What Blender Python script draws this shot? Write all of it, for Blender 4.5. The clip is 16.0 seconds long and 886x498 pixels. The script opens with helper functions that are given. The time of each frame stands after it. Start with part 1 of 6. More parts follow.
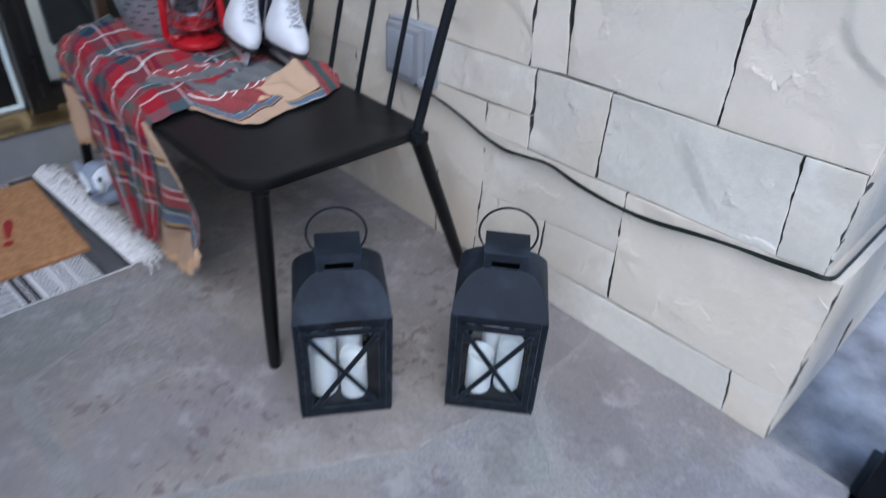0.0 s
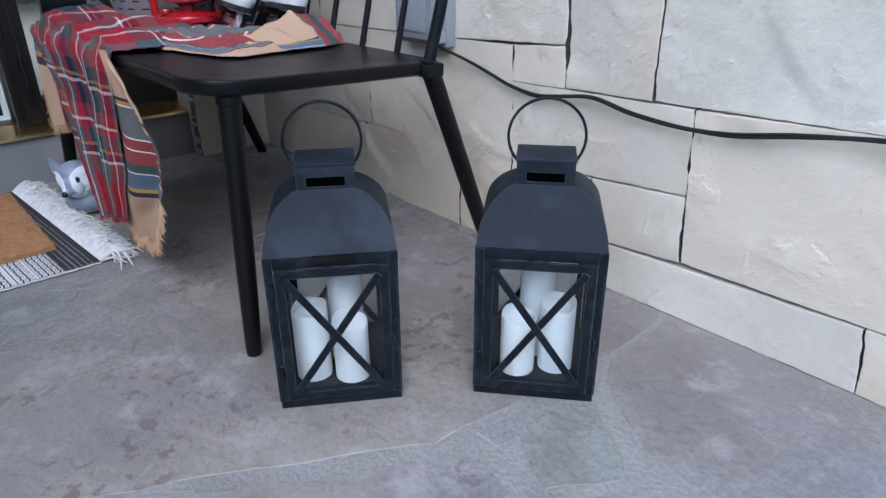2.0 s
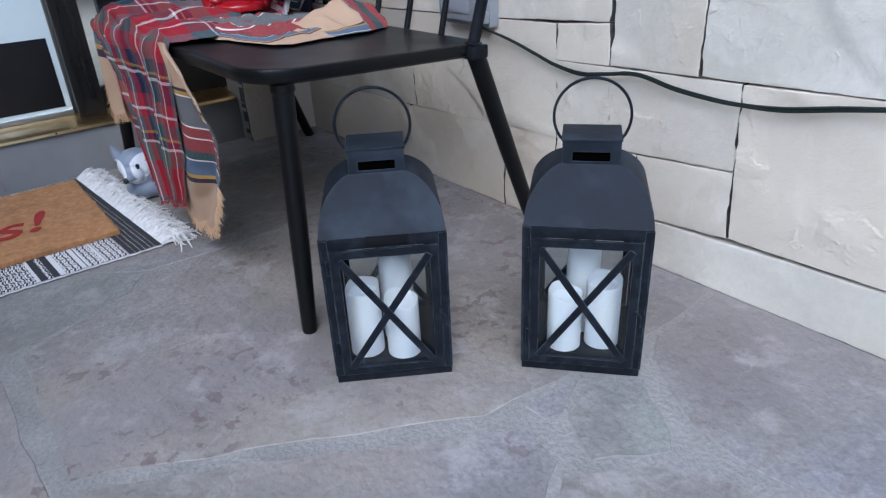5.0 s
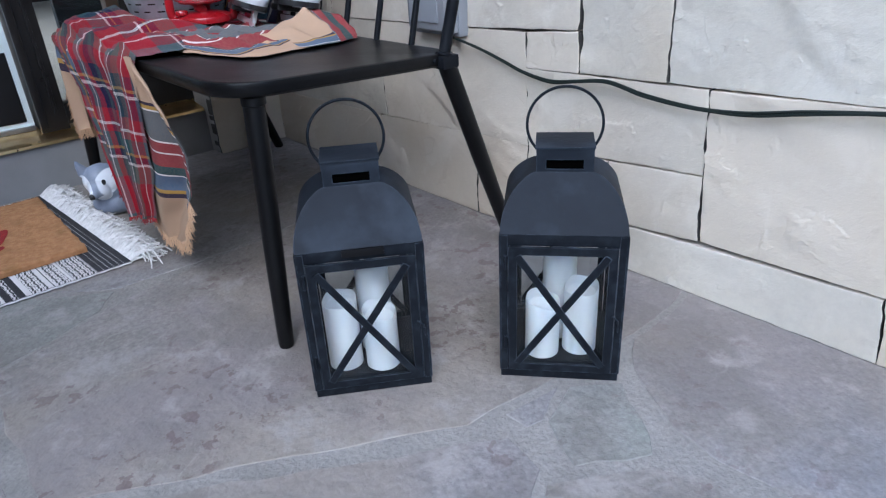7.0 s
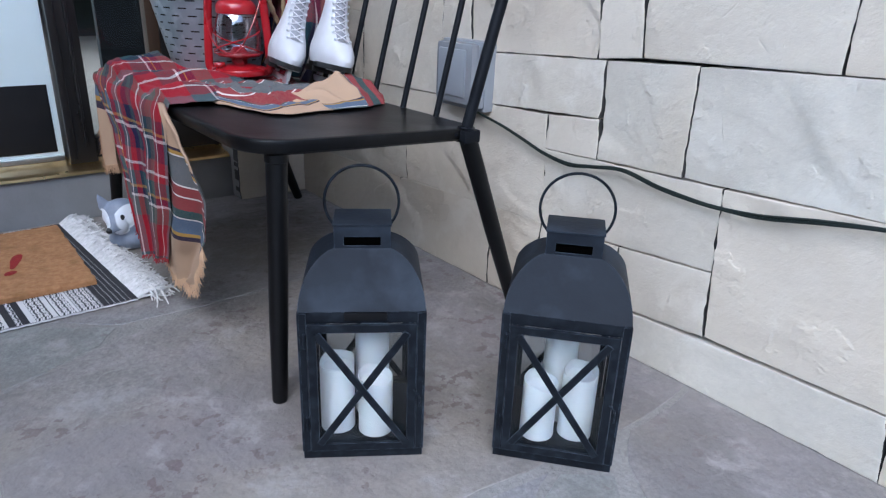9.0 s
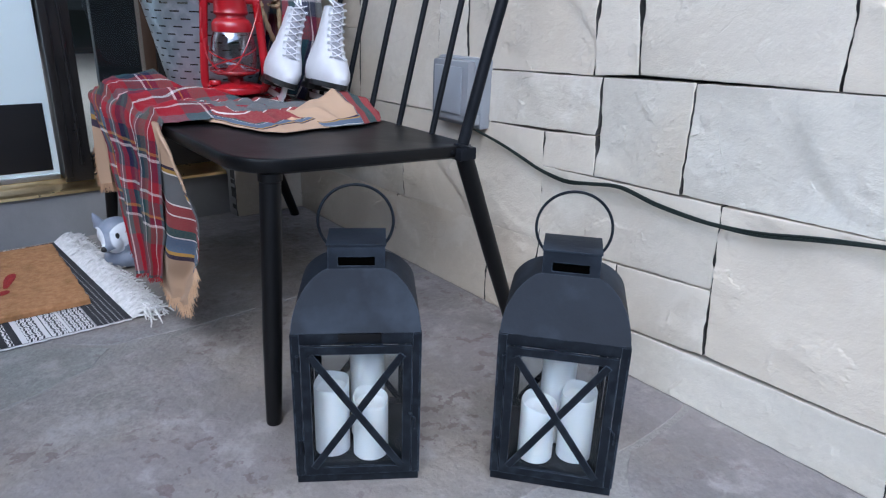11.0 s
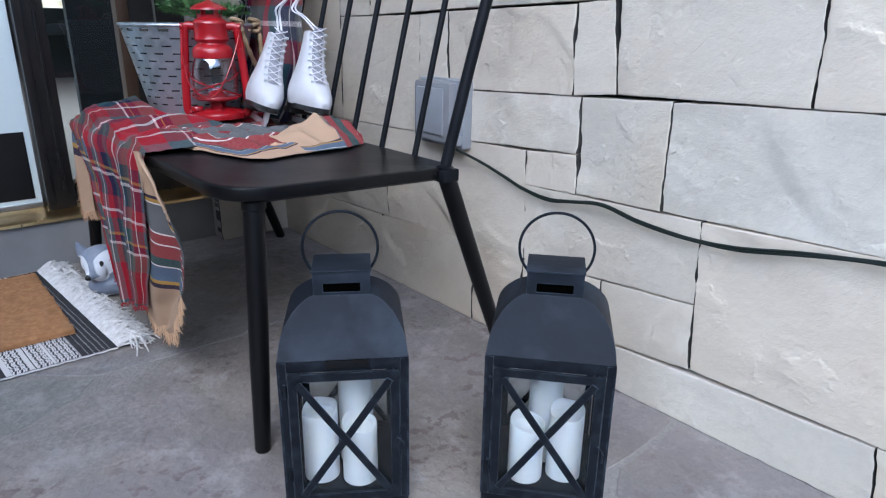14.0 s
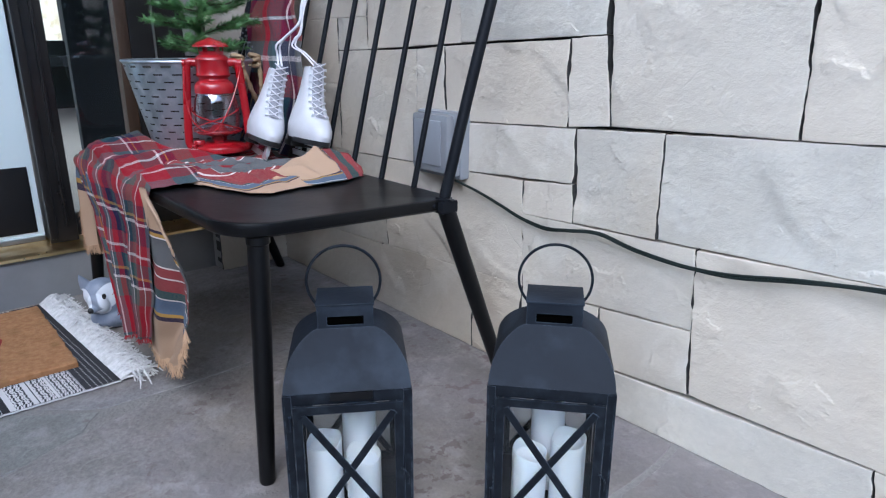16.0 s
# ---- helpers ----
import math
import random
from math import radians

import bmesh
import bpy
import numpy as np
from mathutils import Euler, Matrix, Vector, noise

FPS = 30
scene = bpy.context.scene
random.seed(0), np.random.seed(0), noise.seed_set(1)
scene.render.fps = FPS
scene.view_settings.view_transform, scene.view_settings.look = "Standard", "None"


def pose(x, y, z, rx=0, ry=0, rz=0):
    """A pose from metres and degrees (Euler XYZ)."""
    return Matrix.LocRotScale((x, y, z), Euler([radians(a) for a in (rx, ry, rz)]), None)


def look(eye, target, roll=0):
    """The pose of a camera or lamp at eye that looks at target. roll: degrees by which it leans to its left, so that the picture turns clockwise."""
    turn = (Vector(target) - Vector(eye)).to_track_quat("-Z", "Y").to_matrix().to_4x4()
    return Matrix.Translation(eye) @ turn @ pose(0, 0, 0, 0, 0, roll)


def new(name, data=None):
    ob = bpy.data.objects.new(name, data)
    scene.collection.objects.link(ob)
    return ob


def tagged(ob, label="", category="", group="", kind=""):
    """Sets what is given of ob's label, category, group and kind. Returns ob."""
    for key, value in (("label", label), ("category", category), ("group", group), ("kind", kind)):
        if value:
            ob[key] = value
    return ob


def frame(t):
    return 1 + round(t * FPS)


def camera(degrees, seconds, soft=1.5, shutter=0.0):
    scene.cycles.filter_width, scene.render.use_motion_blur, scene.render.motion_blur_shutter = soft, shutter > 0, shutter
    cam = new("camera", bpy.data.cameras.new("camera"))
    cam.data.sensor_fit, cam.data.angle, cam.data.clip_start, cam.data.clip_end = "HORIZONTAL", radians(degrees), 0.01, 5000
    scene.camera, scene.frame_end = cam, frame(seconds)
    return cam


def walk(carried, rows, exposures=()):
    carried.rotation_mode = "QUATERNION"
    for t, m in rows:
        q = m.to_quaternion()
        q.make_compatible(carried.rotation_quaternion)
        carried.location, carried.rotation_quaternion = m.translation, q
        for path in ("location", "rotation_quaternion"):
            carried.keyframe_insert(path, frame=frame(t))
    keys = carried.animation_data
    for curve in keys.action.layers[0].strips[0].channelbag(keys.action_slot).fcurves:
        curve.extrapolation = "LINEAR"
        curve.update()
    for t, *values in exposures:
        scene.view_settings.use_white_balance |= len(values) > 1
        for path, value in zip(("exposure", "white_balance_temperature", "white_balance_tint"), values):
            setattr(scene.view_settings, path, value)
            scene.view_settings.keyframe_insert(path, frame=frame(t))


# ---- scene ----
cam = camera(67.6, 16.0, soft=1.2, shutter=0.5)
PATH = [
    (0, (-0.426, -0.495, 1.035), (0.734, 0.643, -0.131), 3.5),
    (0.1, (-0.412, -0.482, 0.985), (0.802, 0.678, -0.102), 3.5),
    (0.3, (-0.390, -0.466, 0.887), (0.916, 0.743, -0.024), 3.6),
    (0.5, (-0.361, -0.47, 0.826), (0.946, 0.791, -0.011), 3.6),
    (0.7, (-0.356, -0.459, 0.767), (0.953, 0.813, -0.050), 3.6),
    (1, (-0.343, -0.457, 0.689), (0.937, 0.824, -0.162), 1.8),
    (1.5, (-0.332, -0.45, 0.624), (0.898, 0.843, -0.277), 0.5),
    (2, (-0.335, -0.452, 0.624), (0.864, 0.897, -0.237), -0.3),
    (2.5, (-0.329, -0.443, 0.639), (0.858, 0.954, -0.16), -0.8),
    (3, (-0.335, -0.447, 0.639), (0.839, 1.01, -0.068), -0.2),
    (3.5, (-0.352, -0.447, 0.639), (0.788, 1.049, -0.044), 1.0),
    (4, (-0.351, -0.458, 0.636), (0.764, 1.027, -0.108), 1.3),
    (4.5, (-0.358, -0.464, 0.632), (0.723, 0.979, -0.234), -0.7),
    (4.7, (-0.357, -0.465, 0.634), (0.708, 0.962, -0.276), -2.1),
    (6.8, (-0.359, -0.457, 0.646), (0.794, 0.908, -0.252), -3.4),
    (7, (-0.36, -0.457, 0.642), (0.794, 0.904, -0.26), -3.1),
    (7.5, (-0.378, -0.453, 0.641), (0.754, 0.924, -0.266), -2.7),
    (8, (-0.378, -0.451, 0.649), (0.741, 0.95, -0.237), -2.7),
    (8.5, (-0.374, -0.459, 0.65), (0.771, 0.954, -0.182), -2.1),
    (9, (-0.355, -0.46, 0.659), (0.825, 0.978, -0.077), 2.2),
    (9.5, (-0.359, -0.454, 0.661), (0.828, 0.989, -0.055), 2.0),
    (10, (-0.353, -0.454, 0.658), (0.834, 0.996, -0.041), 2.3),
    (12.5, (-0.336, -0.451, 0.67), (0.859, 0.996, -0.022), 1.2),
    (13, (-0.334, -0.453, 0.669), (0.869, 0.993, -0.01), 1.2),
    (13.5, (-0.33, -0.455, 0.677), (0.881, 0.986, 0.0), 0.7),
    (14, (-0.339, -0.457, 0.678), (0.886, 0.98, 0.021), 0.8),
    (14.5, (-0.343, -0.461, 0.686), (0.887, 0.977, 0.038), 0.7),
    (15, (-0.35, -0.465, 0.69), (0.884, 0.979, 0.064), 0.9),
    (15.5, (-0.351, -0.465, 0.696), (0.89, 0.983, 0.093), 0.7),
    (16, (-0.354, -0.465, 0.698), (0.892, 0.982, 0.106), 0.1),
]
walk(cam, [(t, look(eye, target, roll)) for t, eye, target, roll in PATH], exposures=[(0.0, 1.86, 5600, 7), (1.0, 1.87, 5600, 7), (2.5, 2.04, 5600, 7), (16.0, 2.04, 5600, 7)])

# ---- world, sun, exposure ----
world = bpy.data.worlds.new("sky")
scene.world = world
world.use_nodes = True
_nt = world.node_tree
_sky = _nt.nodes.new("ShaderNodeTexSky")
_sky.sky_type = "NISHITA"
_sky.sun_disc = False
_sky.sun_elevation, _sky.sun_rotation = radians(48), radians(223)
_sky.air_density, _sky.dust_density = 1.0, 1.0
_nt.links.new(_sky.outputs[0], _nt.nodes["Background"].inputs[0])
_nt.nodes["Background"].inputs[1].default_value = 0.15
sun = new("sun", bpy.data.lights.new("sun", "SUN"))
sun.data.energy, sun.data.angle, sun.data.color = 0.62, radians(50), (1.0, 0.97, 0.93)
sun.matrix_world = look((-3.19, -3.42, 5.20), (0, 0, 0))


# ---- materials ----
def mat(name, color, rough=0.6, color2=None, scale=8.0, bump=0.0, bump_scale=40.0, metal=0.0, spec=0.5, detail=6.0, rough_var=0.0, spots=None, spot_scale=3.0, spot_amount=0.5, coat=0.0, stretch=(1, 1, 1), speckle=0.0, speckle_scale=180.0):
    """A surface with grain at two scales: broad tone changes, a fine relief, and stains of a second colour."""
    m = bpy.data.materials.new(name)
    m.use_nodes = True
    nt = m.node_tree
    b = nt.nodes["Principled BSDF"]
    b.inputs["Roughness"].default_value = rough
    b.inputs["Metallic"].default_value = metal
    b.inputs["Specular IOR Level"].default_value = spec
    b.inputs["Coat Weight"].default_value = coat
    co = nt.nodes.new("ShaderNodeTexCoord")
    mp = nt.nodes.new("ShaderNodeMapping")
    mp.inputs["Scale"].default_value = stretch
    nt.links.new(co.outputs["Object"], mp.inputs[0])
    info = nt.nodes.new("ShaderNodeObjectInfo")
    shift = nt.nodes.new("ShaderNodeVectorMath")
    shift.operation = "MULTIPLY_ADD"
    shift.inputs[1].default_value = (7, 7, 7)
    nt.links.new(info.outputs["Random"], shift.inputs[0])
    nt.links.new(mp.outputs[0], shift.inputs[2])
    n1 = nt.nodes.new("ShaderNodeTexNoise")
    n1.inputs["Scale"].default_value, n1.inputs["Detail"].default_value = scale, detail
    nt.links.new(shift.outputs[0], n1.inputs["Vector"])
    ramp = nt.nodes.new("ShaderNodeValToRGB")
    ramp.color_ramp.elements[0].position, ramp.color_ramp.elements[1].position = 0.32, 0.68
    ramp.color_ramp.elements[0].color = (*color, 1)
    ramp.color_ramp.elements[1].color = (*(color2 or color), 1)
    nt.links.new(n1.outputs[0], ramp.inputs[0])
    out = ramp.outputs[0]
    if spots:
        n2 = nt.nodes.new("ShaderNodeTexNoise")
        n2.inputs["Scale"].default_value, n2.inputs["Detail"].default_value = spot_scale, 8.0
        nt.links.new(shift.outputs[0], n2.inputs["Vector"])
        r2 = nt.nodes.new("ShaderNodeValToRGB")
        r2.color_ramp.elements[0].position, r2.color_ramp.elements[1].position = 0.5, 0.68
        r2.color_ramp.elements[1].color = (spot_amount,) * 3 + (1,)
        nt.links.new(n2.outputs[0], r2.inputs[0])
        mix = nt.nodes.new("ShaderNodeMixRGB")
        mix.inputs[2].default_value = (*spots, 1)
        nt.links.new(r2.outputs[0], mix.inputs[0])
        nt.links.new(out, mix.inputs[1])
        out = mix.outputs[0]
    if speckle:
        n4 = nt.nodes.new("ShaderNodeTexNoise")
        n4.inputs["Scale"].default_value, n4.inputs["Detail"].default_value, n4.inputs["Roughness"].default_value = speckle_scale, 6.0, 0.7
        nt.links.new(shift.outputs[0], n4.inputs["Vector"])
        m4 = nt.nodes.new("ShaderNodeMapRange")
        m4.inputs[1].default_value, m4.inputs[2].default_value, m4.inputs[3].default_value, m4.inputs[4].default_value = 0.3, 0.7, 1 - speckle, 1 + speckle
        nt.links.new(n4.outputs[0], m4.inputs[0])
        hs = nt.nodes.new("ShaderNodeHueSaturation")
        nt.links.new(m4.outputs[0], hs.inputs["Value"])
        nt.links.new(out, hs.inputs["Color"])
        out = hs.outputs[0]
    nt.links.new(out, b.inputs["Base Color"])
    if rough_var:
        mr = nt.nodes.new("ShaderNodeMapRange")
        mr.inputs[3].default_value, mr.inputs[4].default_value = rough - rough_var, rough + rough_var
        nt.links.new(n1.outputs[0], mr.inputs[0])
        nt.links.new(mr.outputs[0], b.inputs["Roughness"])
    if bump:
        n3 = nt.nodes.new("ShaderNodeTexNoise")
        n3.inputs["Scale"].default_value, n3.inputs["Detail"].default_value = bump_scale, 8.0
        nt.links.new(shift.outputs[0], n3.inputs["Vector"])
        bp = nt.nodes.new("ShaderNodeBump")
        bp.inputs["Strength"].default_value, bp.inputs["Distance"].default_value = 1.0, bump
        nt.links.new(n3.outputs[0], bp.inputs["Height"])
        nt.links.new(bp.outputs[0], b.inputs["Normal"])
    return m


def glass_mat(name, tint=(0.95, 0.97, 0.97), rough=0.0, face_on=0.03, edge=0.55, power=4.0):
    """A thin clear pane: mostly see-through, with a weak mirror image on it."""
    m = bpy.data.materials.new(name)
    m.use_nodes = True
    nt = m.node_tree
    nt.nodes.remove(nt.nodes["Principled BSDF"])
    tr = nt.nodes.new("ShaderNodeBsdfTransparent")
    tr.inputs[0].default_value = (*tint, 1)
    gl = nt.nodes.new("ShaderNodeBsdfGlossy")
    gl.inputs["Roughness"].default_value = rough
    lw = nt.nodes.new("ShaderNodeLayerWeight")
    lw.inputs[0].default_value = 0.5
    pw = nt.nodes.new("ShaderNodeMath")
    pw.operation = "POWER"
    pw.inputs[1].default_value = power
    nt.links.new(lw.outputs["Facing"], pw.inputs[0])
    fr = nt.nodes.new("ShaderNodeMath")
    fr.operation = "MULTIPLY_ADD"
    fr.inputs[1].default_value, fr.inputs[2].default_value = edge, face_on
    nt.links.new(pw.outputs[0], fr.inputs[0])
    mx = nt.nodes.new("ShaderNodeMixShader")
    nt.links.new(fr.outputs[0], mx.inputs[0])
    nt.links.new(tr.outputs[0], mx.inputs[1])
    nt.links.new(gl.outputs[0], mx.inputs[2])
    nt.links.new(mx.outputs[0], nt.nodes["Material Output"].inputs[0])
    return m


STONE = mat("pale_limestone", (0.475, 0.432, 0.364), 0.85, (0.55, 0.506, 0.434), 5.0, 0.0, 16.0, spots=(0.50, 0.415, 0.31), spot_scale=2.6, spot_amount=0.6, speckle=0.06, speckle_scale=65.0)


def split_face(m, depth=0.010):
    """Adds the crisp ridges, flat patches and fine tooling of split stone to a material's relief."""
    nt = m.node_tree
    b = nt.nodes["Principled BSDF"]
    co, info = nt.nodes.new("ShaderNodeTexCoord"), nt.nodes.new("ShaderNodeObjectInfo")
    va = nt.nodes.new("ShaderNodeVectorMath")
    va.operation = "MULTIPLY_ADD"
    va.inputs[1].default_value = (5, 5, 5)
    nt.links.new(info.outputs["Random"], va.inputs[0])
    nt.links.new(co.outputs["Object"], va.inputs[2])

    def field(kind, scale, detail, rough, distortion=0.0):
        n = nt.nodes.new("ShaderNodeTexNoise")
        n.noise_type = kind
        n.inputs["Scale"].default_value, n.inputs["Detail"].default_value = scale, detail
        n.inputs["Roughness"].default_value, n.inputs["Distortion"].default_value = rough, distortion
        nt.links.new(va.outputs[0], n.inputs["Vector"])
        return n.outputs[0]

    def times_add(a, k, c):
        n = nt.nodes.new("ShaderNodeMath")
        n.operation = "MULTIPLY_ADD"
        nt.links.new(a, n.inputs[0])
        for slot, v in ((1, k), (2, c)):
            if isinstance(v, float):
                n.inputs[slot].default_value = v
            else:
                nt.links.new(v, n.inputs[slot])
        return n.outputs[0]

    def between(src, lo, hi, a=0.0, b=1.0):
        n = nt.nodes.new("ShaderNodeMapRange")
        n.interpolation_type = "SMOOTHSTEP"
        n.inputs[1].default_value, n.inputs[2].default_value, n.inputs[3].default_value, n.inputs[4].default_value = lo, hi, a, b
        nt.links.new(src, n.inputs[0])
        return n.outputs[0]

    def split(direction, warp, drop):
        """Saw-toothed strata across the face: long gentle slopes that end in a sharp broken drop."""
        dt = nt.nodes.new("ShaderNodeVectorMath")
        dt.operation = "DOT_PRODUCT"
        dt.inputs[1].default_value = direction
        nt.links.new(va.outputs[0], dt.inputs[0])
        fr = nt.nodes.new("ShaderNodeMath")
        fr.operation = "FRACT"
        nt.links.new(times_add(warp, 3.4, dt.outputs["Value"]), fr.inputs[0])
        up = between(fr.outputs[0], 0.0, 1 - drop)
        down = between(fr.outputs[0], 1 - drop, 1.0, 1.0, 0.0)
        n = nt.nodes.new("ShaderNodeMath")
        n.operation = "MINIMUM"
        nt.links.new(up, n.inputs[0])
        nt.links.new(down, n.inputs[1])
        return n.outputs[0]

    patch = between(field("FBM", 6.5, 4.0, 0.55), 0.50, 0.64)
    patch_b = between(field("FBM", 11.0, 4.0, 0.55, 0.3), 0.54, 0.66)
    broad = times_add(field("FBM", 5.0, 3.0, 0.5), 0.16, 0.0)
    grain = times_add(field("FBM", 34.0, 9.0, 0.66), 0.092, broad)
    fine = times_add(field("FBM", 160.0, 5.0, 0.68), 0.05, grain)
    total = times_add(split((0, 5.0, 2.0), field("FBM", 4.0, 6.0, 0.5), 0.10), times_add(patch, 0.11, 0.012), fine)
    total = times_add(split((0, -6.0, 7.0), field("FBM", 6.5, 6.0, 0.52), 0.10), times_add(patch_b, 0.07, 0.0), total)
    total = times_add(field("RIDGED_MULTIFRACTAL", 13.0, 5.0, 0.5, 0.5), times_add(patch_b, 0.05, 0.0), total)
    bp = nt.nodes.new("ShaderNodeBump")
    bp.inputs["Strength"].default_value, bp.inputs["Distance"].default_value = 1.0, depth
    nt.links.new(total, bp.inputs["Height"])
    nt.links.new(bp.outputs[0], b.inputs["Normal"])
    return m


split_face(STONE, 0.022)


def veined(m):
    """Draws hairline cracks and pale bruises over a stone, in broken runs."""
    nt = m.node_tree
    b = nt.nodes["Principled BSDF"]
    co, info = nt.nodes.new("ShaderNodeTexCoord"), nt.nodes.new("ShaderNodeObjectInfo")
    va = nt.nodes.new("ShaderNodeVectorMath")
    va.operation = "MULTIPLY_ADD"
    va.inputs[1].default_value = (9, 9, 9)
    nt.links.new(info.outputs["Random"], va.inputs[0])
    nt.links.new(co.outputs["Object"], va.inputs[2])

    def field(scale, detail, rough=0.5, distortion=0.0):
        n = nt.nodes.new("ShaderNodeTexNoise")
        n.inputs["Scale"].default_value, n.inputs["Detail"].default_value = scale, detail
        n.inputs["Roughness"].default_value, n.inputs["Distortion"].default_value = rough, distortion
        nt.links.new(va.outputs[0], n.inputs["Vector"])
        return n.outputs[0]

    def ramp(src, stops):
        r = nt.nodes.new("ShaderNodeValToRGB")
        els = r.color_ramp.elements
        while len(els) < len(stops):
            els.new(0.5)
        for e, (p, v) in zip(els, stops):
            e.position, e.color = p, (v, v, v, 1)
        nt.links.new(src, r.inputs[0])
        return r.outputs[0]

    def over(fac_a, fac_b, under, color):
        k = nt.nodes.new("ShaderNodeMath")
        k.operation = "MULTIPLY"
        nt.links.new(fac_a, k.inputs[0])
        nt.links.new(fac_b, k.inputs[1])
        n = nt.nodes.new("ShaderNodeMixRGB")
        n.inputs[2].default_value = (*color, 1)
        nt.links.new(k.outputs[0], n.inputs[0])
        nt.links.new(under, n.inputs[1])
        return n.outputs[0], k.outputs[0]

    out = b.inputs["Base Color"].links[0].from_socket
    out, _ = over(ramp(field(9.0, 7.0, 0.6, 0.6), ((0.52, 0), (0.60, 0.55))), ramp(field(3.0, 2.0), ((0.42, 0), (0.60, 1))), out, (0.64, 0.605, 0.54))
    crack = ramp(field(2.6, 3.0, 0.45, 0.5), ((0.4965, 0), (0.4994, 1), (0.5006, 1), (0.5035, 0)))
    out, line = over(crack, ramp(field(7.0, 3.0), ((0.50, 0), (0.68, 0.32))), out, (0.36, 0.315, 0.25))
    fine = ramp(field(4.5, 3.0, 0.45, 0.7), ((0.494, 0), (0.499, 1), (0.501, 1), (0.506, 0)))
    out, _ = over(fine, ramp(field(9.0, 3.0), ((0.52, 0), (0.68, 0.35))), out, (0.42, 0.365, 0.30))
    nt.links.new(out, b.inputs["Base Color"])
    bp = nt.nodes.new("ShaderNodeBump")
    bp.invert = True
    bp.inputs["Strength"].default_value, bp.inputs["Distance"].default_value = 1.0, 0.002
    nt.links.new(line, bp.inputs["Height"])
    nt.links.new(b.inputs["Normal"].links[0].from_socket, bp.inputs["Normal"])
    nt.links.new(bp.outputs[0], b.inputs["Normal"])


veined(STONE)


def tint_pieces(m, color, most):
    """Tints each piece of a material a little differently."""
    nt = m.node_tree
    b = nt.nodes["Principled BSDF"]
    info, k, mx = nt.nodes.new("ShaderNodeObjectInfo"), nt.nodes.new("ShaderNodeMath"), nt.nodes.new("ShaderNodeMixRGB")
    k.operation = "MULTIPLY"
    k.inputs[1].default_value = most
    nt.links.new(info.outputs["Random"], k.inputs[0])
    nt.links.new(k.outputs[0], mx.inputs[0])
    nt.links.new(b.inputs["Base Color"].links[0].from_socket, mx.inputs[1])
    mx.inputs[2].default_value = (*color, 1)
    nt.links.new(mx.outputs[0], b.inputs["Base Color"])


tint_pieces(STONE, (0.57, 0.485, 0.385), 0.7)
JOINT_DARK = mat("dark_joint", (0.045, 0.042, 0.04), 0.95, (0.025, 0.024, 0.023), 14.0, 0.004, 60)
FLAG_A = mat("flagstone_grey_brown", (0.165, 0.148, 0.135), 0.62, (0.242, 0.222, 0.209), 7.0, 0.006, 45, spots=(0.177, 0.149, 0.149), spot_scale=7, spot_amount=0.6, rough_var=0.12, speckle=0.30, speckle_scale=120.0)
FLAG_B = mat("flagstone_green_grey", (0.178, 0.176, 0.163), 0.65, (0.235, 0.232, 0.217), 6.0, 0.006, 45, spots=(0.165, 0.183, 0.160), spot_scale=6, spot_amount=0.6, rough_var=0.12, speckle=0.30, speckle_scale=120.0)
FLAG_C = mat("flagstone_tan_blue", (0.193, 0.173, 0.159), 0.6, (0.239, 0.224, 0.217), 3.0, 0.006, 40, spots=(0.159, 0.165, 0.205), spot_scale=3.0, spot_amount=0.7, rough_var=0.12, speckle=0.30, speckle_scale=120.0)
FLAG_D = mat("flagstone_purple_grey", (0.174, 0.163, 0.165), 0.6, (0.232, 0.220, 0.217), 6.0, 0.006, 45, spots=(0.154, 0.139, 0.145), spot_scale=5, spot_amount=0.6, rough_var=0.12, speckle=0.30, speckle_scale=120.0)
GROUT = mat("sandy_grout", (0.185, 0.172, 0.160), 0.9, (0.245, 0.230, 0.216), 9.0, 0.003, 140, spots=(0.235, 0.22, 0.205), spot_scale=14, spot_amount=0.6, speckle=0.18, speckle_scale=140.0)


